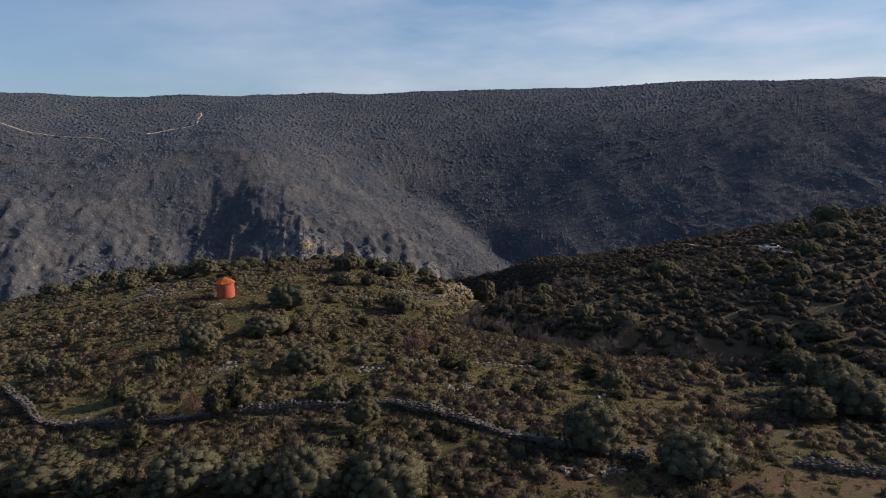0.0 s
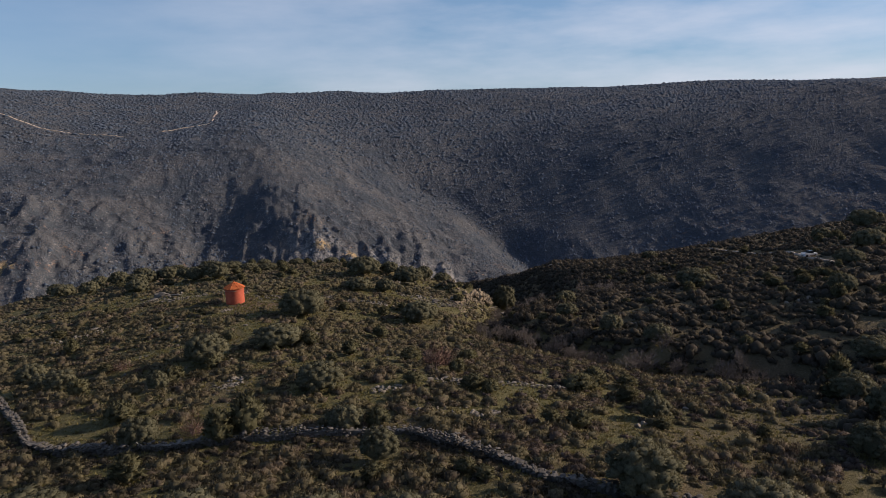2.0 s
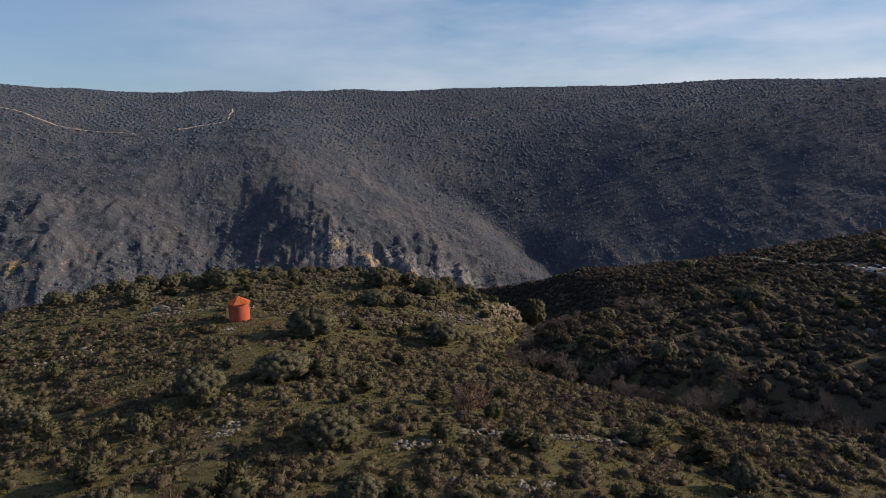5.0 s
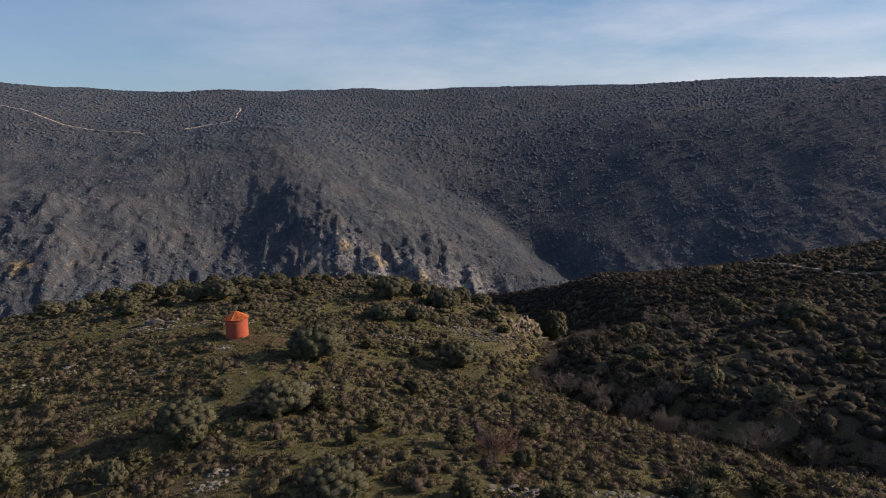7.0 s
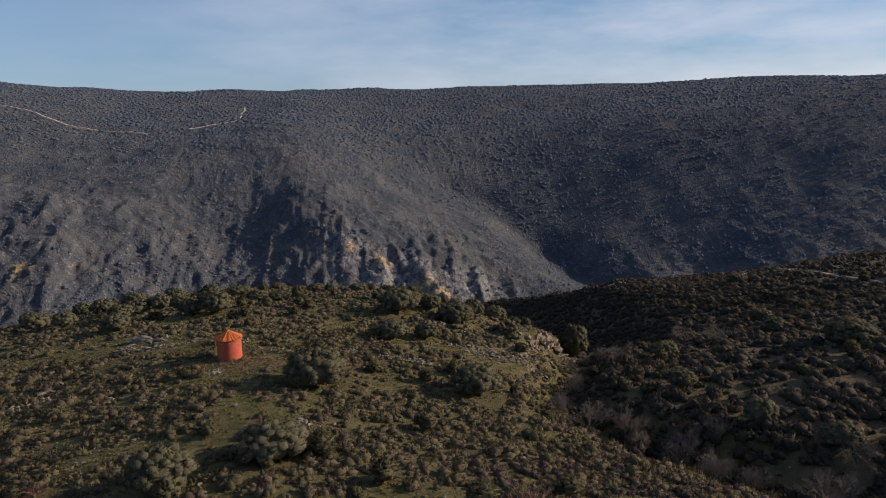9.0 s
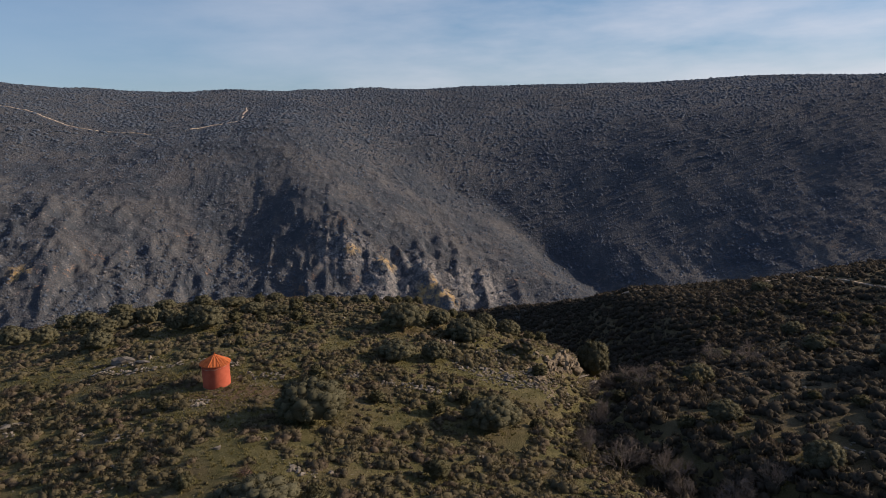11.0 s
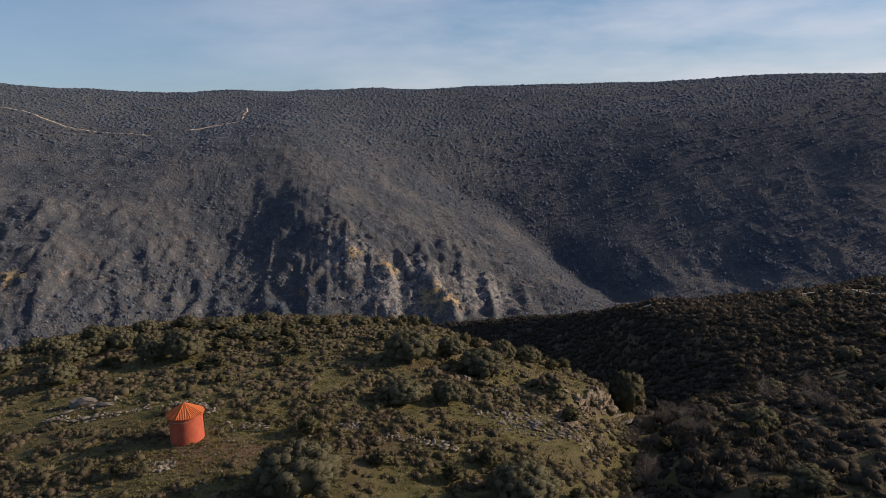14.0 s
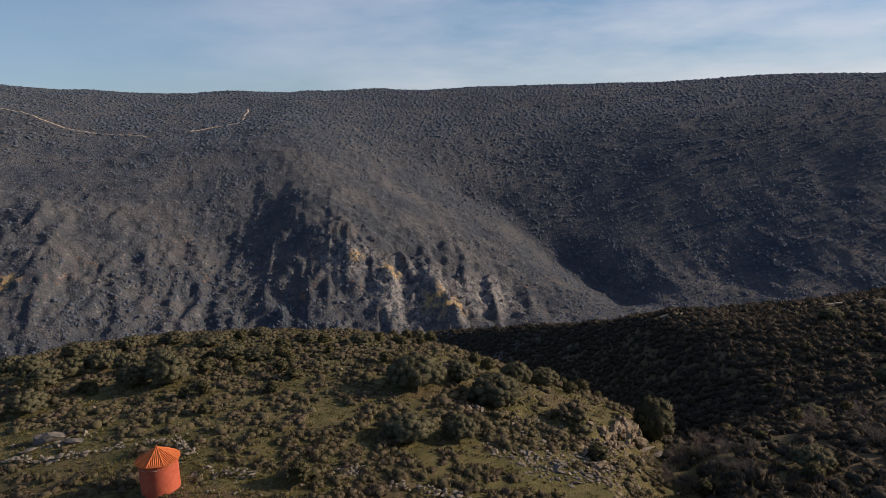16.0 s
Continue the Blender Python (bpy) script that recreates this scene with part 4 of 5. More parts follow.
def crag():
    """Blocks of the broken rock face above the ravine, bedded and stacked, highest at its upper end."""
    rng = np.random.default_rng(21)
    line = ((44.6, 2.5), (46.2, 8.0), (49.2, 13.2), (52.6, 16.6), (55.8, 20.6))
    for k, (a, b) in enumerate(zip(line, line[1:])):
        leg = math.dist(a, b)
        nx, ny = (b[1] - a[1]) / leg, -(b[0] - a[0]) / leg
        for _ in range((16, 26, 38, 46)[k]):
            u, out = rng.uniform(), rng.uniform(-1.6, 0.7)
            x, y = a[0] + (b[0] - a[0]) * u + nx * out, a[1] + (b[1] - a[1]) * u + ny * out
            s = rng.uniform(0.3, 0.7) + 0.8 * rng.uniform() ** 2 * (0.4 + 0.2 * k)
            up = rng.uniform(0, 0.1 + 0.26 * k) * smooth(0.9, -0.4, out)
            ob = new("boulder", BOULDERS[4 + int(rng.integers(4))])
            ob.matrix_basis = Matrix.LocRotScale((x, y, ground(x, y) + 0.25 * s + float(up)), Euler((0.15 + rng.normal(0, 0.14), rng.normal(0, 0.14), 0.6 + rng.normal(0, 0.5))), (s, s * rng.uniform(0.65, 0.95), s * rng.uniform(0.55, 0.95)))
            tagged(ob, "angular ochre-grey limestone block of the crag above the ravine", "rock", "rocks of the crag")


crag()


def outcrop(x, y, wide, deep, high, turn):
    ob = new("rock_outcrop", LEDGES[int(wide * 7) % 3])
    ob.matrix_basis = Matrix.LocRotScale((x, y, ground(x, y) - 0.12 * high), Euler((0.05, -0.07, radians(turn))), (wide / 2, deep / 2, high))
    tagged(ob, "low broad grey limestone outcrop breaking through the turf", "rock", "outcrops on the hill")


outcrop(-17.6, 17.4, 5.6, 3.6, 1.5, 15)
outcrop(-14.6, 15.2, 4.2, 2.6, 1.0, -20)
outcrop(-19.6, 14.6, 3.4, 2.2, 0.9, 40)
outcrop(-25.0, -2.6, 1.6, 4.4, 1.1, -30)
for k in range(14):
    outcrop(34.5 + 0.62 * k + 1.1 * math.sin(5 * k), 10.5 - 0.62 * k + 1.6 * math.sin(3 * k + 1), 1.7 + 0.6 * math.sin(7 * k), 1.0, 0.42, -35 + 12 * math.sin(9 * k))


def rubble(cx, cy, rx, ry, count, least, most, label, seed, material=STONE):
    """A heap of small stones, too many to count."""
    rng = np.random.default_rng(seed)
    a, r = rng.uniform(0, 6.28, count), np.sqrt(rng.uniform(0, 1, count))
    x, y = cx + rx * r * np.cos(a), cy + ry * r * np.sin(a)
    size = least + (most - least) * rng.uniform(0, 1, count) ** 2
    v, t, _ = many(STONE_SHAPES, rng.integers(0, 6, count), x, y, land(x, y) + 0.2 * size, rng.uniform(0, 6.28, count), size, size * rng.uniform(0.6, 1.1, count))
    v = v - np.array([cx, cy, ground(cx, cy)])
    ob = new("rubble", mesh_of("rubble", v, t, material=material))
    ob.matrix_basis = pose(cx, cy, ground(cx, cy))
    tagged(ob, label, "stones", kind="stuff")


rubble(41.0, 9.0, 8.5, 8.0, 800, 0.10, 0.42, "pale grey limestone rubble on the stony slope above the ravine", 23)
rubble(47.0, 6.0, 3.0, 7.0, 260, 0.12, 0.5, "ochre-grey limestone rubble fallen below the crag", 37, OCHRE_STONE)
boulders(48.0, 11.5, 3.5, 4.0, 42, 0.3, 1.1, "ochre-grey limestone boulder on the stony slope", "rocks on the stony slope", 22, True)
boulders(60.5, 21.5, 2.5, 2.0, 9, 0.6, 1.6, "grey limestone boulder at the foot of a tree", "rocks at the ravine", 24)
boulders(35.5, 17.0, 4.0, 4.0, 22, 0.3, 0.9, "grey limestone rock among the scrub", "rocks on the stony slope", 25)
boulders(-24.6, -2.4, 1.8, 3.2, 12, 0.4, 1.2, "pale limestone boulder in low scrub", "pale boulders in the scrub", 26, True)
boulders(-16.6, 16.4, 4.0, 2.6, 20, 0.3, 0.9, "grey limestone slab breaking through the turf", "slabs behind the hut", 27)
rubble(-1.4, -6.6, 1.9, 1.6, 90, 0.12, 0.42, "heap of small grey stones on the turf beside the hut", 28)
boulders(7.0, -1.5, 2.0, 1.0, 12, 0.12, 0.35, "small grey stone on turf beside the hut", "stones on the turf", 29)
boulders(2.6, 1.8, 0.7, 0.6, 8, 0.25, 0.6, "grey stone piled against the hut", "stones against the hut", 30)
boulders(30.5, -72.0, 2.5, 1.6, 12, 0.2, 0.6, "pale limestone lump beside the wall", "pale stones by the wall", 31)
boulders(52.0, -75.5, 2.0, 1.2, 14, 0.25, 0.7, "pale limestone lump in the clearing", "pale stones in the clearing", 32)
boulders(22.5, -52.5, 2.4, 1.4, 12, 0.25, 0.7, "pale limestone lump in the scrub", "pale stones in the scrub", 33)
boulders(90.0, -34.0, 9.0, 5.0, 12, 0.4, 1.0, "grey limestone slab on the shaded slope", "slabs on the shaded slope", 34)
boulders(32.5, 36.0, 3.0, 2.0, 10, 0.3, 0.9, "grey limestone rock near the hilltop", "rocks near the hilltop", 35)
for k, (cx, cy, rx, ry, count) in enumerate(((-14.2, -10.7, 1.4, 1.2, 12), (-7.5, -13.6, 2.2, 1.0, 14), (18.2, 1.2, 2.0, 1.2, 16), (58.0, -69.5, 2.0, 1.4, 14), (72.6, -28.5, 3.0, 2.0, 16), (8.6, -52.6, 1.8, 1.0, 16), (7.8, -55.2, 1.6, 0.8, 12), (26.3, -63.0, 2.6, 0.9, 16), (35.5, -72.5, 1.6, 1.0, 14), (33.5, -23.0, 1.6, 1.0, 12), (45.5, -22.5, 1.4, 1.0, 10), (41.5, -96.5, 2.6, 1.2, 30), (14.0, -28.0, 1.6, 1.0, 12), (27.0, -33.5, 1.5, 1.0, 12))):
    rubble(cx, cy, rx, ry, 3 * count, 0.14, 0.5, "small pale limestone rubble heaped in the scrub", 60 + k)


def stream_slab(x, y, wide, deep, turn):
    ob = new("stream_slab", BOULDERS[int(wide * 5) % 4])
    ob.matrix_basis = Matrix.LocRotScale((x, y, ground(x, y) + 0.2), Euler((0, 0.06, radians(turn))), (wide / 2, deep / 2, 0.5))
    tagged(ob, "pale smooth limestone slab of the dry stream bed", "rock", "stream bed slabs")


for x, y, wide, deep, turn in ((56.0, 18.8, 4.2, 2.0, 30), (58.6, 21.0, 4.6, 1.9, 35), (61.4, 23.4, 4.0, 1.8, 40), (54.0, 14.6, 2.2, 1.2, 60), (51.6, 9.8, 2.0, 1.2, 65), (49.6, 5.0, 2.4, 1.3, 75), (48.4, 0.6, 2.0, 1.0, 80)):
    stream_slab(x, y, wide, deep, turn)


def build_loose_stones():
    rng = np.random.default_rng(14)
    n = 16000
    x, y = rng.uniform(-70, 130, n), rng.uniform(-108, 75, n)
    dense = smooth(0.25, 0.75, fbm(x, y, 7, 3, 61)) + 0.04 + 0.5 * np.exp(-(near_line(x, y, 34, 22, 58, 4)[0] / 8) ** 2)
    keep = rng.uniform(0, 1, n) < dense
    x, y = x[keep][:3600], y[keep][:3600]
    hx, hy = rng.uniform(-9, 15, 600), rng.uniform(-11, 5, 600)
    keep = np.hypot(hx, hy) > 2.1
    x, y = np.concatenate([x, hx[keep]]), np.concatenate([y, hy[keep]])
    n = len(x)
    size = rng.lognormal(-1.9, 0.45, n) * np.where(np.arange(n) < 3600, 1.0, 0.62)
    v, t, q = many(STONE_SHAPES, rng.integers(0, 6, n), x, y, land(x, y) + size * 0.2, rng.uniform(0, 6.28, n), size, size)
    ob = new("loose_stones", mesh_of("loose_stones", v, t, material=STONE))
    tagged(ob, "small grey limestone rubble strewn through the scrub", "stones", kind="stuff")


build_loose_stones()


def build_far_rocks():
    rng = np.random.default_rng(15)
    n = 40000
    x, y = rng.uniform(-420, 330, n), rng.uniform(430, 800, n)
    keep = rng.uniform(0, 1, n) < 0.25 + 0.9 * ridged(x, 0.6 * y, 19, 3, 14) - 0.6 * smooth(600, 760, y) - 0.6 * smooth(120, 220, x)
    x, y = x[keep][:6000], y[keep][:6000]
    n = len(x)
    size = rng.lognormal(-0.4, 0.45, n)
    v, t, q = many(STONE_SHAPES, rng.integers(0, 6, n), x, y, land(x, y) + size * 0.2, rng.uniform(0, 6.28, n), size, size * rng.uniform(0.7, 1.6, n))
    ob = new("far_rocks", mesh_of("far_rocks", v, t, material=FAR_ROCK))
    tagged(ob, "grey limestone outcrops scattered over the hillside across the gorge", "rocks", kind="stuff")


build_far_rocks()


# ---- tracks --------------------------------------------------------------
TRACKS = []


def dirt_track(points, wide, label):
    TRACKS.append(points)
    left, right = [], []
    dense = []
    for a, b in zip(points, points[1:]):
        k = max(2, int(math.dist(a, b) / (wide * 0.8)))
        dense += [(a[0] + (b[0] - a[0]) * i / k, a[1] + (b[1] - a[1]) * i / k) for i in range(k)]
    dense.append(points[-1])
    verts, quads = [], []
    for i, p in enumerate(dense):
        a, b = dense[max(0, i - 1)], dense[min(len(dense) - 1, i + 1)]
        d = math.dist(a, b)
        nx, ny = -(b[1] - a[1]) / d, (b[0] - a[0]) / d
        w = wide * (0.5 + 0.12 * math.sin(i * 1.7))
        top = max(ground(p[0] + nx * w * k, p[1] + ny * w * k) for k in (-1, 0, 1)) + 0.06 * wide
        low = top - 0.5 * wide
        for k, z in ((-1.15, low), (-1, top), (1, top), (1.15, low)):
            verts.append((p[0] + nx * w * k, p[1] + ny * w * k, z))
    for i in range(len(dense) - 1):
        for k in range(3):
            quads.append((4 * i + k, 4 * i + k + 1, 4 * i + k + 5, 4 * i + k + 4))
    ob = new("dirt_track", mesh_of("dirt_track", np.array(verts), quads, material=TRACK, flat=False))
    tagged(ob, label, "track", kind="structure")


dirt_track(((-560, 1004), (-515, 998), (-475, 985), (-445, 963), (-433, 959), (-413, 946), (-378, 941), (-337, 930), (-289, 923)), 3.4, "pale dirt track cut into the far hillside")
dirt_track(((-243, 952), (-226, 966), (-206, 977), (-192, 992), (-181, 1010), (-183, 1040), (-187, 1071), (-186, 1100), (-192, 1130)), 3.0, "pale dirt track climbing the far hillside")


# ---- pickup on the far side of the ravine --------------------------------
def box(bm, x0, x1, y0, y1, z0, z1, taper=0.0):
    low = [bm.verts.new(p) for p in ((x0, y0, z0), (x1, y0, z0), (x1, y1, z0), (x0, y1, z0))]
    high = [bm.verts.new(p) for p in ((x0 + taper, y0 + taper * 0.5, z1), (x1 - taper, y0 + taper * 0.5, z1), (x1 - taper, y1 - taper * 0.5, z1), (x0 + taper, y1 - taper * 0.5, z1))]
    bm.faces.new(low[::-1])
    bm.faces.new(high)
    for k in range(4):
        bm.faces.new((low[k], low[(k + 1) % 4], high[(k + 1) % 4], high[k]))


def build_pickup():
    x, y = 125.0, 0.8
    car = new("pickup_truck")
    car.matrix_basis = pose(x, y, ground(x, y) + 0.2, 0, 0, 4) @ Matrix.Scale(0.8, 4)
    tagged(car, "small white pickup truck with a dark cab among shrubs", "pickup truck")
    white, _, _, bsdf = shader("white_car_paint", 0.35)
    bsdf.inputs["Base Color"].default_value = (0.6, 0.6, 0.59, 1)
    glass, _, _, bsdf = shader("dark_car_glass", 0.1)
    bsdf.inputs["Base Color"].default_value = (0.02, 0.025, 0.03, 1)
    rubber, _, _, bsdf = shader("tyre_rubber", 0.8)
    bsdf.inputs["Base Color"].default_value = (0.02, 0.02, 0.02, 1)

    def piece(name, *boxes, mat=white):
        bm = bmesh.new()
        for b in boxes:
            box(bm, *b)
        bmesh.ops.bevel(bm, geom=bm.edges[:], offset=0.04, segments=1, affect="EDGES")
        return part(name, from_bm(bm, name, mat, True), car)

    piece("body", (-2.1, 2.1, -0.8, 0.8, 0.35, 0.95))
    piece("cab", (-0.5, 1.0, -0.74, 0.74, 0.93, 1.62, 0.22), mat=glass)
    for side in (-0.76, 0.76):
        piece("cargo_side", (-2.08, -0.5, side - 0.04, side + 0.04, 0.93, 1.12))
    for side in (-0.73, 0.73):
        piece("window", (-0.42, 0.92, side - 0.035, side + 0.035, 1.02, 1.45, 0.12), mat=glass)
    for wx in (-1.3, 1.35):
        for wy in (-0.78, 0.78):
            bm = bmesh.new()
            bmesh.ops.create_cone(bm, cap_ends=True, segments=16, radius1=0.33, radius2=0.33, depth=0.2, matrix=pose(wx, wy, 0.3, 90))
            part("wheel", from_bm(bm, "wheel", rubber, True), car)


build_pickup()
dirt_track(((99, 117.0), (105, 115.0), (112, 112.5), (122, 107.5), (134, 102.0), (142, 99.0), (147, 94.0), (144, 85.0), (143.5, 72.0), (142, 56.0), (140, 34.0), (133, 18.0), (126.5, 5.0), (121, -9.0), (118, -20.0)), 0.8, "narrow pale track along the shaded slope")


# ---- low scrub over the hill --------------------------------------------
def clearing(x, y):
    """From 0 on open turf to 1 in closed scrub."""
    open_turf = smooth(-0.2, 0.25, 0.65 * fbm(x, y, 8, 2, 31) + 0.6 * fbm(x * 0.7, y * 1.3, 3.2, 2, 37) + 0.3 + 0.5 * np.exp(-(((x + 20) / 11) ** 2) - ((y + 3) / 9) ** 2))
    open_turf = 0.06 + 0.94 * open_turf
    open_turf = open_turf * smooth(2.2, 3.6, np.hypot(x, y))
    for cx, cy, rx, ry in ((6, -4.5, 9, 5.5), (50, -74, 3.5, 4), (55, -79, 5, 4), (44, -98.5, 10, 2), (56, -101, 14, 3), (51.5, 17, 4.5, 5), (45.5, 6, 2.5, 5), (38.4, 6, 4, 3), (-16.8, 15.6, 3.5, 2), (48, 21, 4, 3), (57, 20, 3, 2), (-8, -60, 5, 3)):
        open_turf = open_turf * (1 - 0.95 * np.exp(-(((x - cx) / rx) ** 4 + ((y - cy) / ry) ** 4)))
    for line in WALLS + TRACKS[-1:] + [((4, -6), (5, -24), (2, -38), (-4, -56))]:
        for a, b in zip(line, line[1:]):
            open_turf = open_turf * (1 - 0.93 * np.exp(-((near_line(x, y, *a, *b)[0] / 1.7) ** 4)))
    for cx, cy, wide in CROWNS:
        open_turf = open_turf * (1 - np.exp(-((np.hypot(x - cx, y - cy) / (0.52 * wide + 0.3)) ** 6)))
    return open_turf


def strew(name, label, material, seed, count, area, share, size, tall):
    """One sheet of low bushes over part of the hill. share: how likely a spot is to carry a bush."""
    rng = np.random.default_rng(seed)
    n = count * 6
    x, y = rng.uniform(area[0], area[1], n), rng.uniform(area[2], area[3], n)
    bearing = np.degrees(np.arctan2(x - 22, y + 150))
    keep = (bearing > -31) & (bearing < 45) & (rng.uniform(0, 1, n) < share(x, y))
    x, y = x[keep][:count], y[keep][:count]
    n = len(x)
    wide = np.minimum(rng.lognormal(math.log(size), 0.45, n), 2.0 * size)
    high = wide**0.8 * rng.uniform(tall[0], tall[1], n)
    shapes = [shrub_shape(100 + k, 3 + k % 2, 26, 0.185) for k in range(9)] + [shrub_shape(200 + k, 3, 22, 0.145) for k in range(6)] + [shrub_shape(300 + k, 1 + k % 2, 13, 0.22) for k in range(6)] + [shrub_shape(400 + k, 3 + k % 2, 36, 0.18) for k in range(9)]
    which = np.where((y > 12) | (x > 66) | (x < -32), 9, 0)
    which = np.where((y > 52) | (x > 105), 15, which)
    which = np.where((y < -48) & (x < 62), 21, which)
    which = which + np.where(which % 21 == 0, rng.integers(0, 9, n), rng.integers(0, 6, n))
    v, t, m = many_soft(shapes, which, x, y, land(x, y) - 0.06, rng.uniform(0, 6.28, n), wide, high)
    ob = new(name, mesh_of(name, v, t, material=material, flat=False, normals=m))
    tagged(ob, label, "scrub", kind="stuff")


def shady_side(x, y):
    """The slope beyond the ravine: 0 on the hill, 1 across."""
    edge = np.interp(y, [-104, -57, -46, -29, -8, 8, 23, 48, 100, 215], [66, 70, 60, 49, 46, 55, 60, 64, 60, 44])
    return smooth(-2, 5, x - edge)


def thick_cover(x, y):
    """Closed in the ravine and on the ridge beyond, broken by turf on the open slope."""
    ravine = 0.0
    for a, b in zip(RAVINE, RAVINE[1:]):
        ravine = np.maximum(ravine, np.exp(-((near_line(x, y, *a, *b)[0] / 13) ** 4)))
    floor = np.maximum(ravine, 0.64 + 0.36 * smooth(25, 45, y))
    share = floor + (1 - floor) * clearing(x, y)
    for a, b in zip(TRACKS[-1], TRACKS[-1][1:]):
        share = share * (1 - np.exp(-((near_line(x, y, *a, *b)[0] / 1.8) ** 4)))
    for cx, cy, rx, ry in ((61, 13, 5, 4), (57, 19.5, 5, 3.5), (61, 23.5, 4, 2.5), (52, 11, 3, 5), (48.5, 2, 2.5, 5)):
        share = share * (1 - 0.9 * np.exp(-(((x - cx) / rx) ** 4 + ((y - cy) / ry) ** 4)))
    return share * (1 - np.exp(-(((x - 144) / 3) ** 2 + ((y - 80) / 5) ** 2)))


strew("scrub", "low olive-brown heath and rosemary scrub covering the hill", SCRUB_LEAF, 11, 13000, (-80, 85, -104, 95), lambda x, y: clearing(x, y) * (1 - shady_side(x, y)), 1.5, (0.5, 0.85))


def wall_foot(x, y):
    """Along the near foot of the long wall."""
    share = 0.0
    for a, b in zip(WALLS[0], WALLS[0][1:]):
        off, t = near_line(x, y, *a, *b)
        below = (y < a[1] + (b[1] - a[1]) * t - 0.3) | (x < a[0] + (b[0] - a[0]) * t - 0.6)
        share = np.maximum(share, below * np.exp(-(((off - 1.9) / 1.0) ** 4)))
    line = sorted(WALLS[0])
    before = smooth(0.0, 2.0, np.interp(x, [p[0] for p in line], [p[1] for p in line]) - y) * (x > -24)
    return np.maximum(share, 0.5 * before * (0.35 + 0.65 * clearing(x, y)))


# heath before the wall; the dark strip at its foot is added as shadow
strew("bramble", "dark heath before the dry stone wall, its foot strip standing in for shadow", SHADED_THICKET_LEAF, 23, 1900, (-32, 52, -104, -36), wall_foot, 1.1, (0.4, 0.7))


def heath_cover(x, y):
    """The brown lower flank of the hill, down to the ravine, but for a grassy hollow."""
    flank = smooth(24, 44, x) * (1 - shady_side(x, y)) * smooth(-30, -42, y) * smooth(-94, -86, y)
    hollow = np.exp(-(((x - 54) / 6) ** 4 + ((y + 79) / 5) ** 4))
    broken = np.maximum(0.08 + 0.92 * clearing(x, y) ** 2, smooth(-54, -47, y))
    return flank * broken * (1 - 0.9 * hollow)


strew("heath", "brown winter heather closing the lower flank of the hill", HEATH_LEAF, 29, 1100, (22, 72, -104, -30), heath_cover, 1.25, (0.45, 0.75))
# both sheets carry the slope's shade in their darker leaf colour
strew("thicket", "dense evergreen scrub covering the shaded slope, its leaf colour darkened for shade", SHADED_THICKET_LEAF, 13, 15000, (40, 250, -104, 215), lambda x, y: shady_side(x, y) * thick_cover(x, y) * (1 - 0.35 * smooth(150, 190, x)), 2.2, (0.6, 1.0))
strew("spur_thicket", "closed scrub on the steep flank above the gorge, its leaf colour darkened for shade", SHADED_THICKET_LEAF, 17, 8500, (40, 130, 45, 262), lambda x, y: shady_side(x, y) * thick_cover(x, y), 2.3, (0.6, 1.0))


def build_grass():
    rng = np.random.default_rng(19)
    n = 60000
    x, y = rng.uniform(-45, 75, n), rng.uniform(-106, 45, n)
    bare = 1 - clearing(x, y)
    keep = rng.uniform(0, 1, n) < 0.10 + 0.9 * bare
    x, y = x[keep][:17000], y[keep][:17000]
    hx, hy = rng.uniform(-12, 18, 1500), rng.uniform(-12, 8, 1500)
    keep = np.hypot(hx, hy) > 2.2
    x, y = np.concatenate([x, hx[keep]]), np.concatenate([y, hy[keep]])
    n = len(x)
    tufts = []
    for k in range(5):
        m = 9
        a, r = rng.uniform(0, 6.28, m), rng.uniform(0, 0.5, m)
        root = np.stack([r * np.cos(a), r * np.sin(a), np.zeros(m)], 1)
        lean = np.stack([rng.normal(0, 0.3, m), rng.normal(0, 0.3, m), rng.uniform(0.5, 1.1, m)], 1)
        side = np.stack([np.sin(a), -np.cos(a), np.zeros(m)], 1) * 0.16
        tufts.append((np.stack([root + side, root - side, root + lean], 1).reshape(-1, 3), np.arange(3 * m).reshape(-1, 3), []))
    size = np.minimum(rng.lognormal(-1.05, 0.4, n), 0.6)
    v, t, _ = many(tufts, rng.integers(0, 5, n), x, y, land(x, y) - 0.02, rng.uniform(0, 6.28, n), size, size * 0.6)
    ob = new("grass", mesh_of("grass", v, t, material=GRASS))
    tagged(ob, "short winter grass tufts, olive and straw coloured", "grass", kind="stuff")


build_grass()


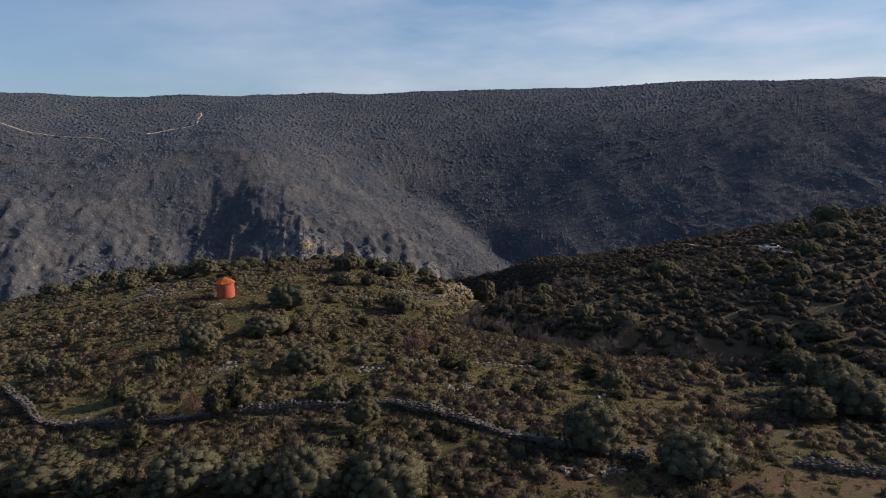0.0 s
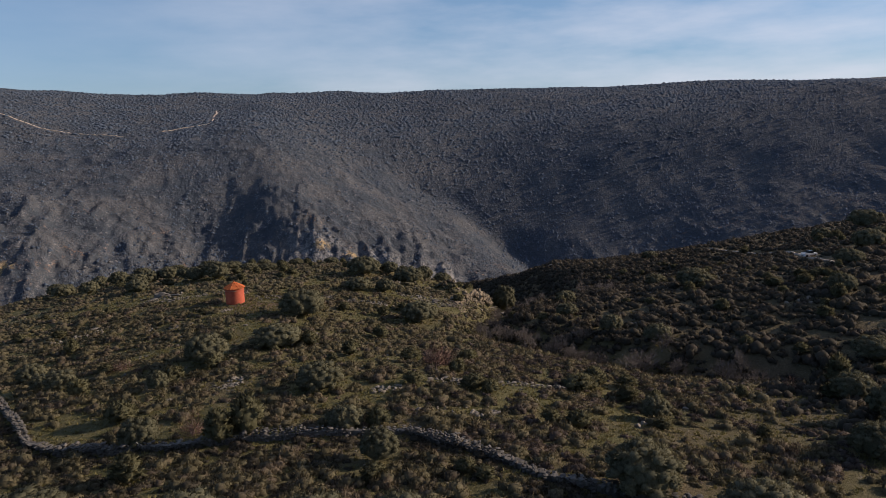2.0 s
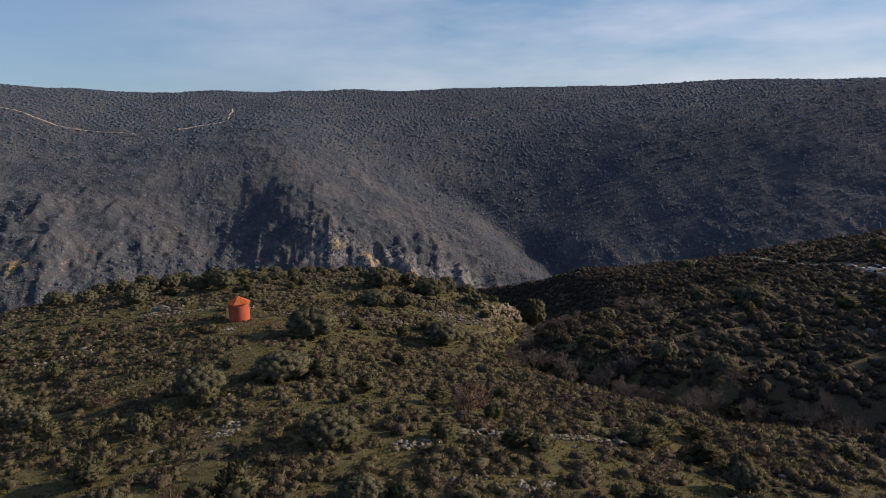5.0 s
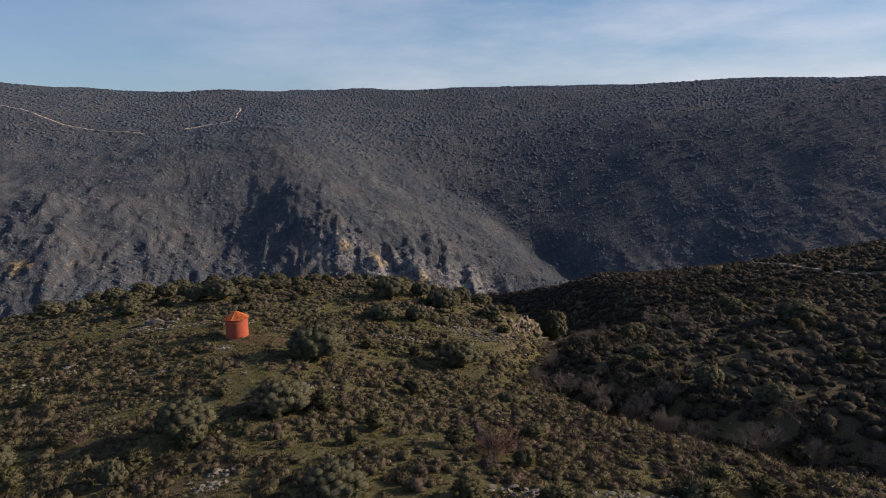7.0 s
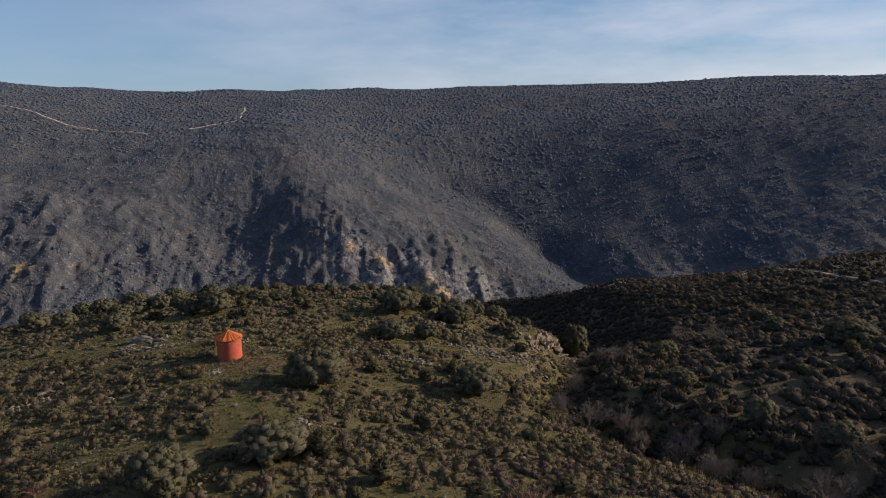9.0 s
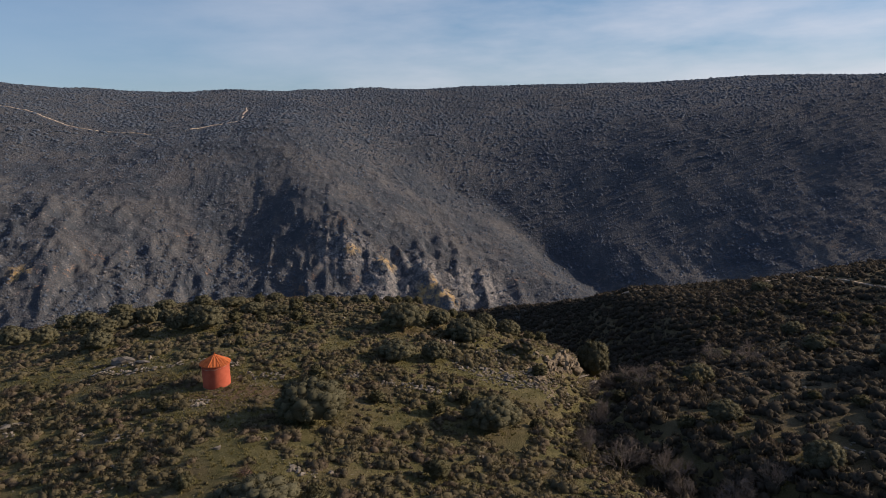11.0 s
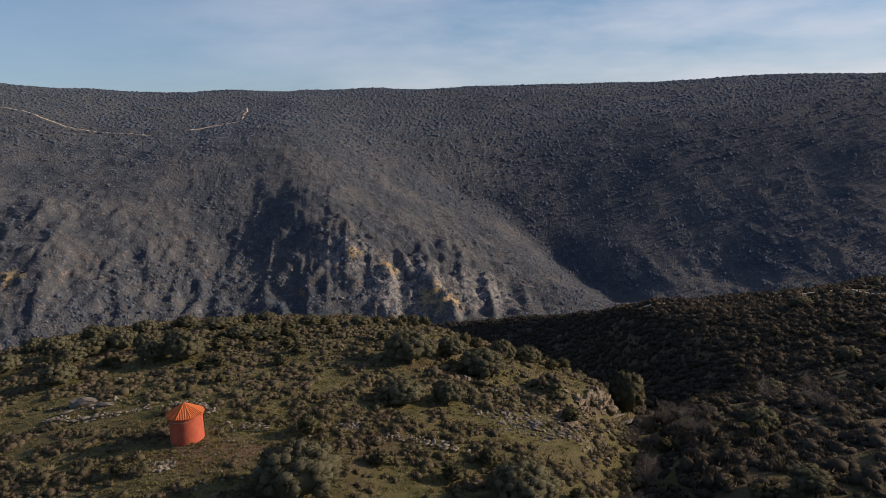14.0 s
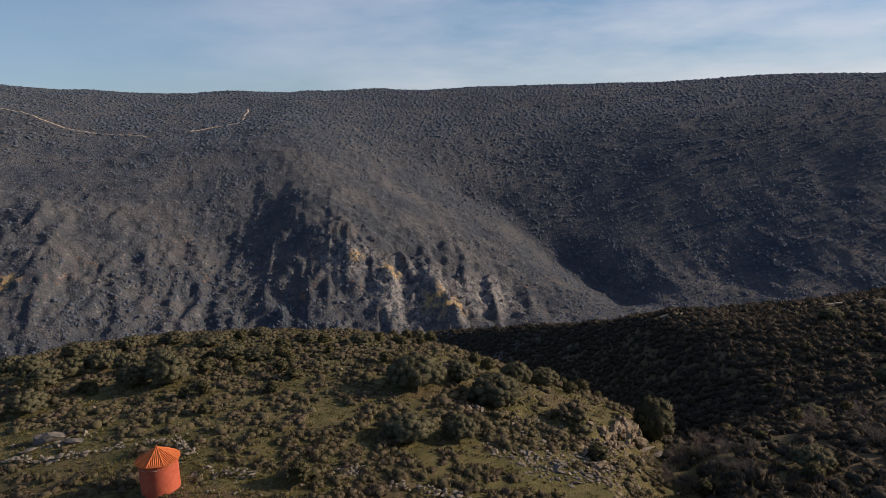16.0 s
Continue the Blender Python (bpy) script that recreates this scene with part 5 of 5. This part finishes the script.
def far_bush(seed, rings):
    """A small rounded bush for the far hillside, one metre wide."""
    rng = np.random.default_rng(seed)
    sides, verts, tris = 6, [], []
    for i in range(rings):
        h = i / rings
        for k in range(sides):
            a = 2 * math.pi * (k + 0.5 * i) / sides
            r = 0.5 * math.sqrt(1 - 0.8 * h * h) * rng.uniform(0.75, 1.2)
            verts.append((r * math.cos(a), r * math.sin(a), h * rng.uniform(0.85, 1.1) - 0.12))
    verts.append((0, 0, 0.85))
    for i in range(rings - 1):
        for k in range(sides):
            a, b = i * sides + k, i * sides + (k + 1) % sides
            tris += [(a, b, b + sides), (a, b + sides, a + sides)]
    last = (rings - 1) * sides
    tris += [(last + k, last + (k + 1) % sides, len(verts) - 1) for k in range(sides)]
    v = np.array(verts)
    return v, np.array(tris), unit(v * np.array([1, 1, 0.5]) + np.array([0, 0, 0.42]))


def build_far_scrub():
    rng = np.random.default_rng(12)
    n = 420000
    a, r = np.radians(rng.uniform(-31, 47, n)), 480 + 1120 * rng.uniform(0, 1, n) ** 1.25
    x, y = 22 + r * np.sin(a), -143 + r * np.cos(a)
    high = smooth(690, 860, y)
    cover = 0.48 + 0.5 * high + 0.30 * smooth(170, 300, x) + 0.25 * fbm(x, y, 90, 3, 41) + 0.40 * fbm(x * 1.5, y * 0.6, 30, 3, 43)
    cover = cover + 0.5 * np.exp(-(near_line(x, y, -150, 730, -108, 520)[0] / 48) ** 2)
    cover = cover - 0.45 * np.exp(-(near_line(x, y, -40, 760, 130, 600)[0] / 75) ** 2)
    for line in TRACKS:
        for p, q in zip(line, line[1:]):
            cover = cover - 2 * (near_line(x, y, *p, *q)[0] < 5)
    keep = (rng.uniform(0, 1, n) < np.clip(cover, 0.06, 1)) & (y > 330) & (y < 1460)
    x, y = x[keep][:105000], y[keep][:105000]
    n = len(x)
    size = np.minimum(rng.lognormal(0.55, 0.6, n), 5.5) * (0.8 + 0.6 * smooth(650, 1050, y))
    shapes = [far_bush(k, 1) for k in range(8)] + [far_bush(20 + k, 2) for k in range(6)]
    which = np.where((y > 1300) | (size > 5), 8 + rng.integers(0, 6, n), rng.integers(0, 8, n))
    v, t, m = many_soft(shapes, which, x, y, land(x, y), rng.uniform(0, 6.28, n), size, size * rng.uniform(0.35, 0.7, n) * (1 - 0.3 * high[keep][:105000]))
    ob = new("far_scrub", mesh_of("far_scrub", v, t, material=HAZY_FAR_LEAF, flat=False, normals=m))
    tagged(ob, "dark evergreen scrub dotting the hillside across the gorge, tinted blue for haze", "scrub", kind="stuff")


build_far_scrub()
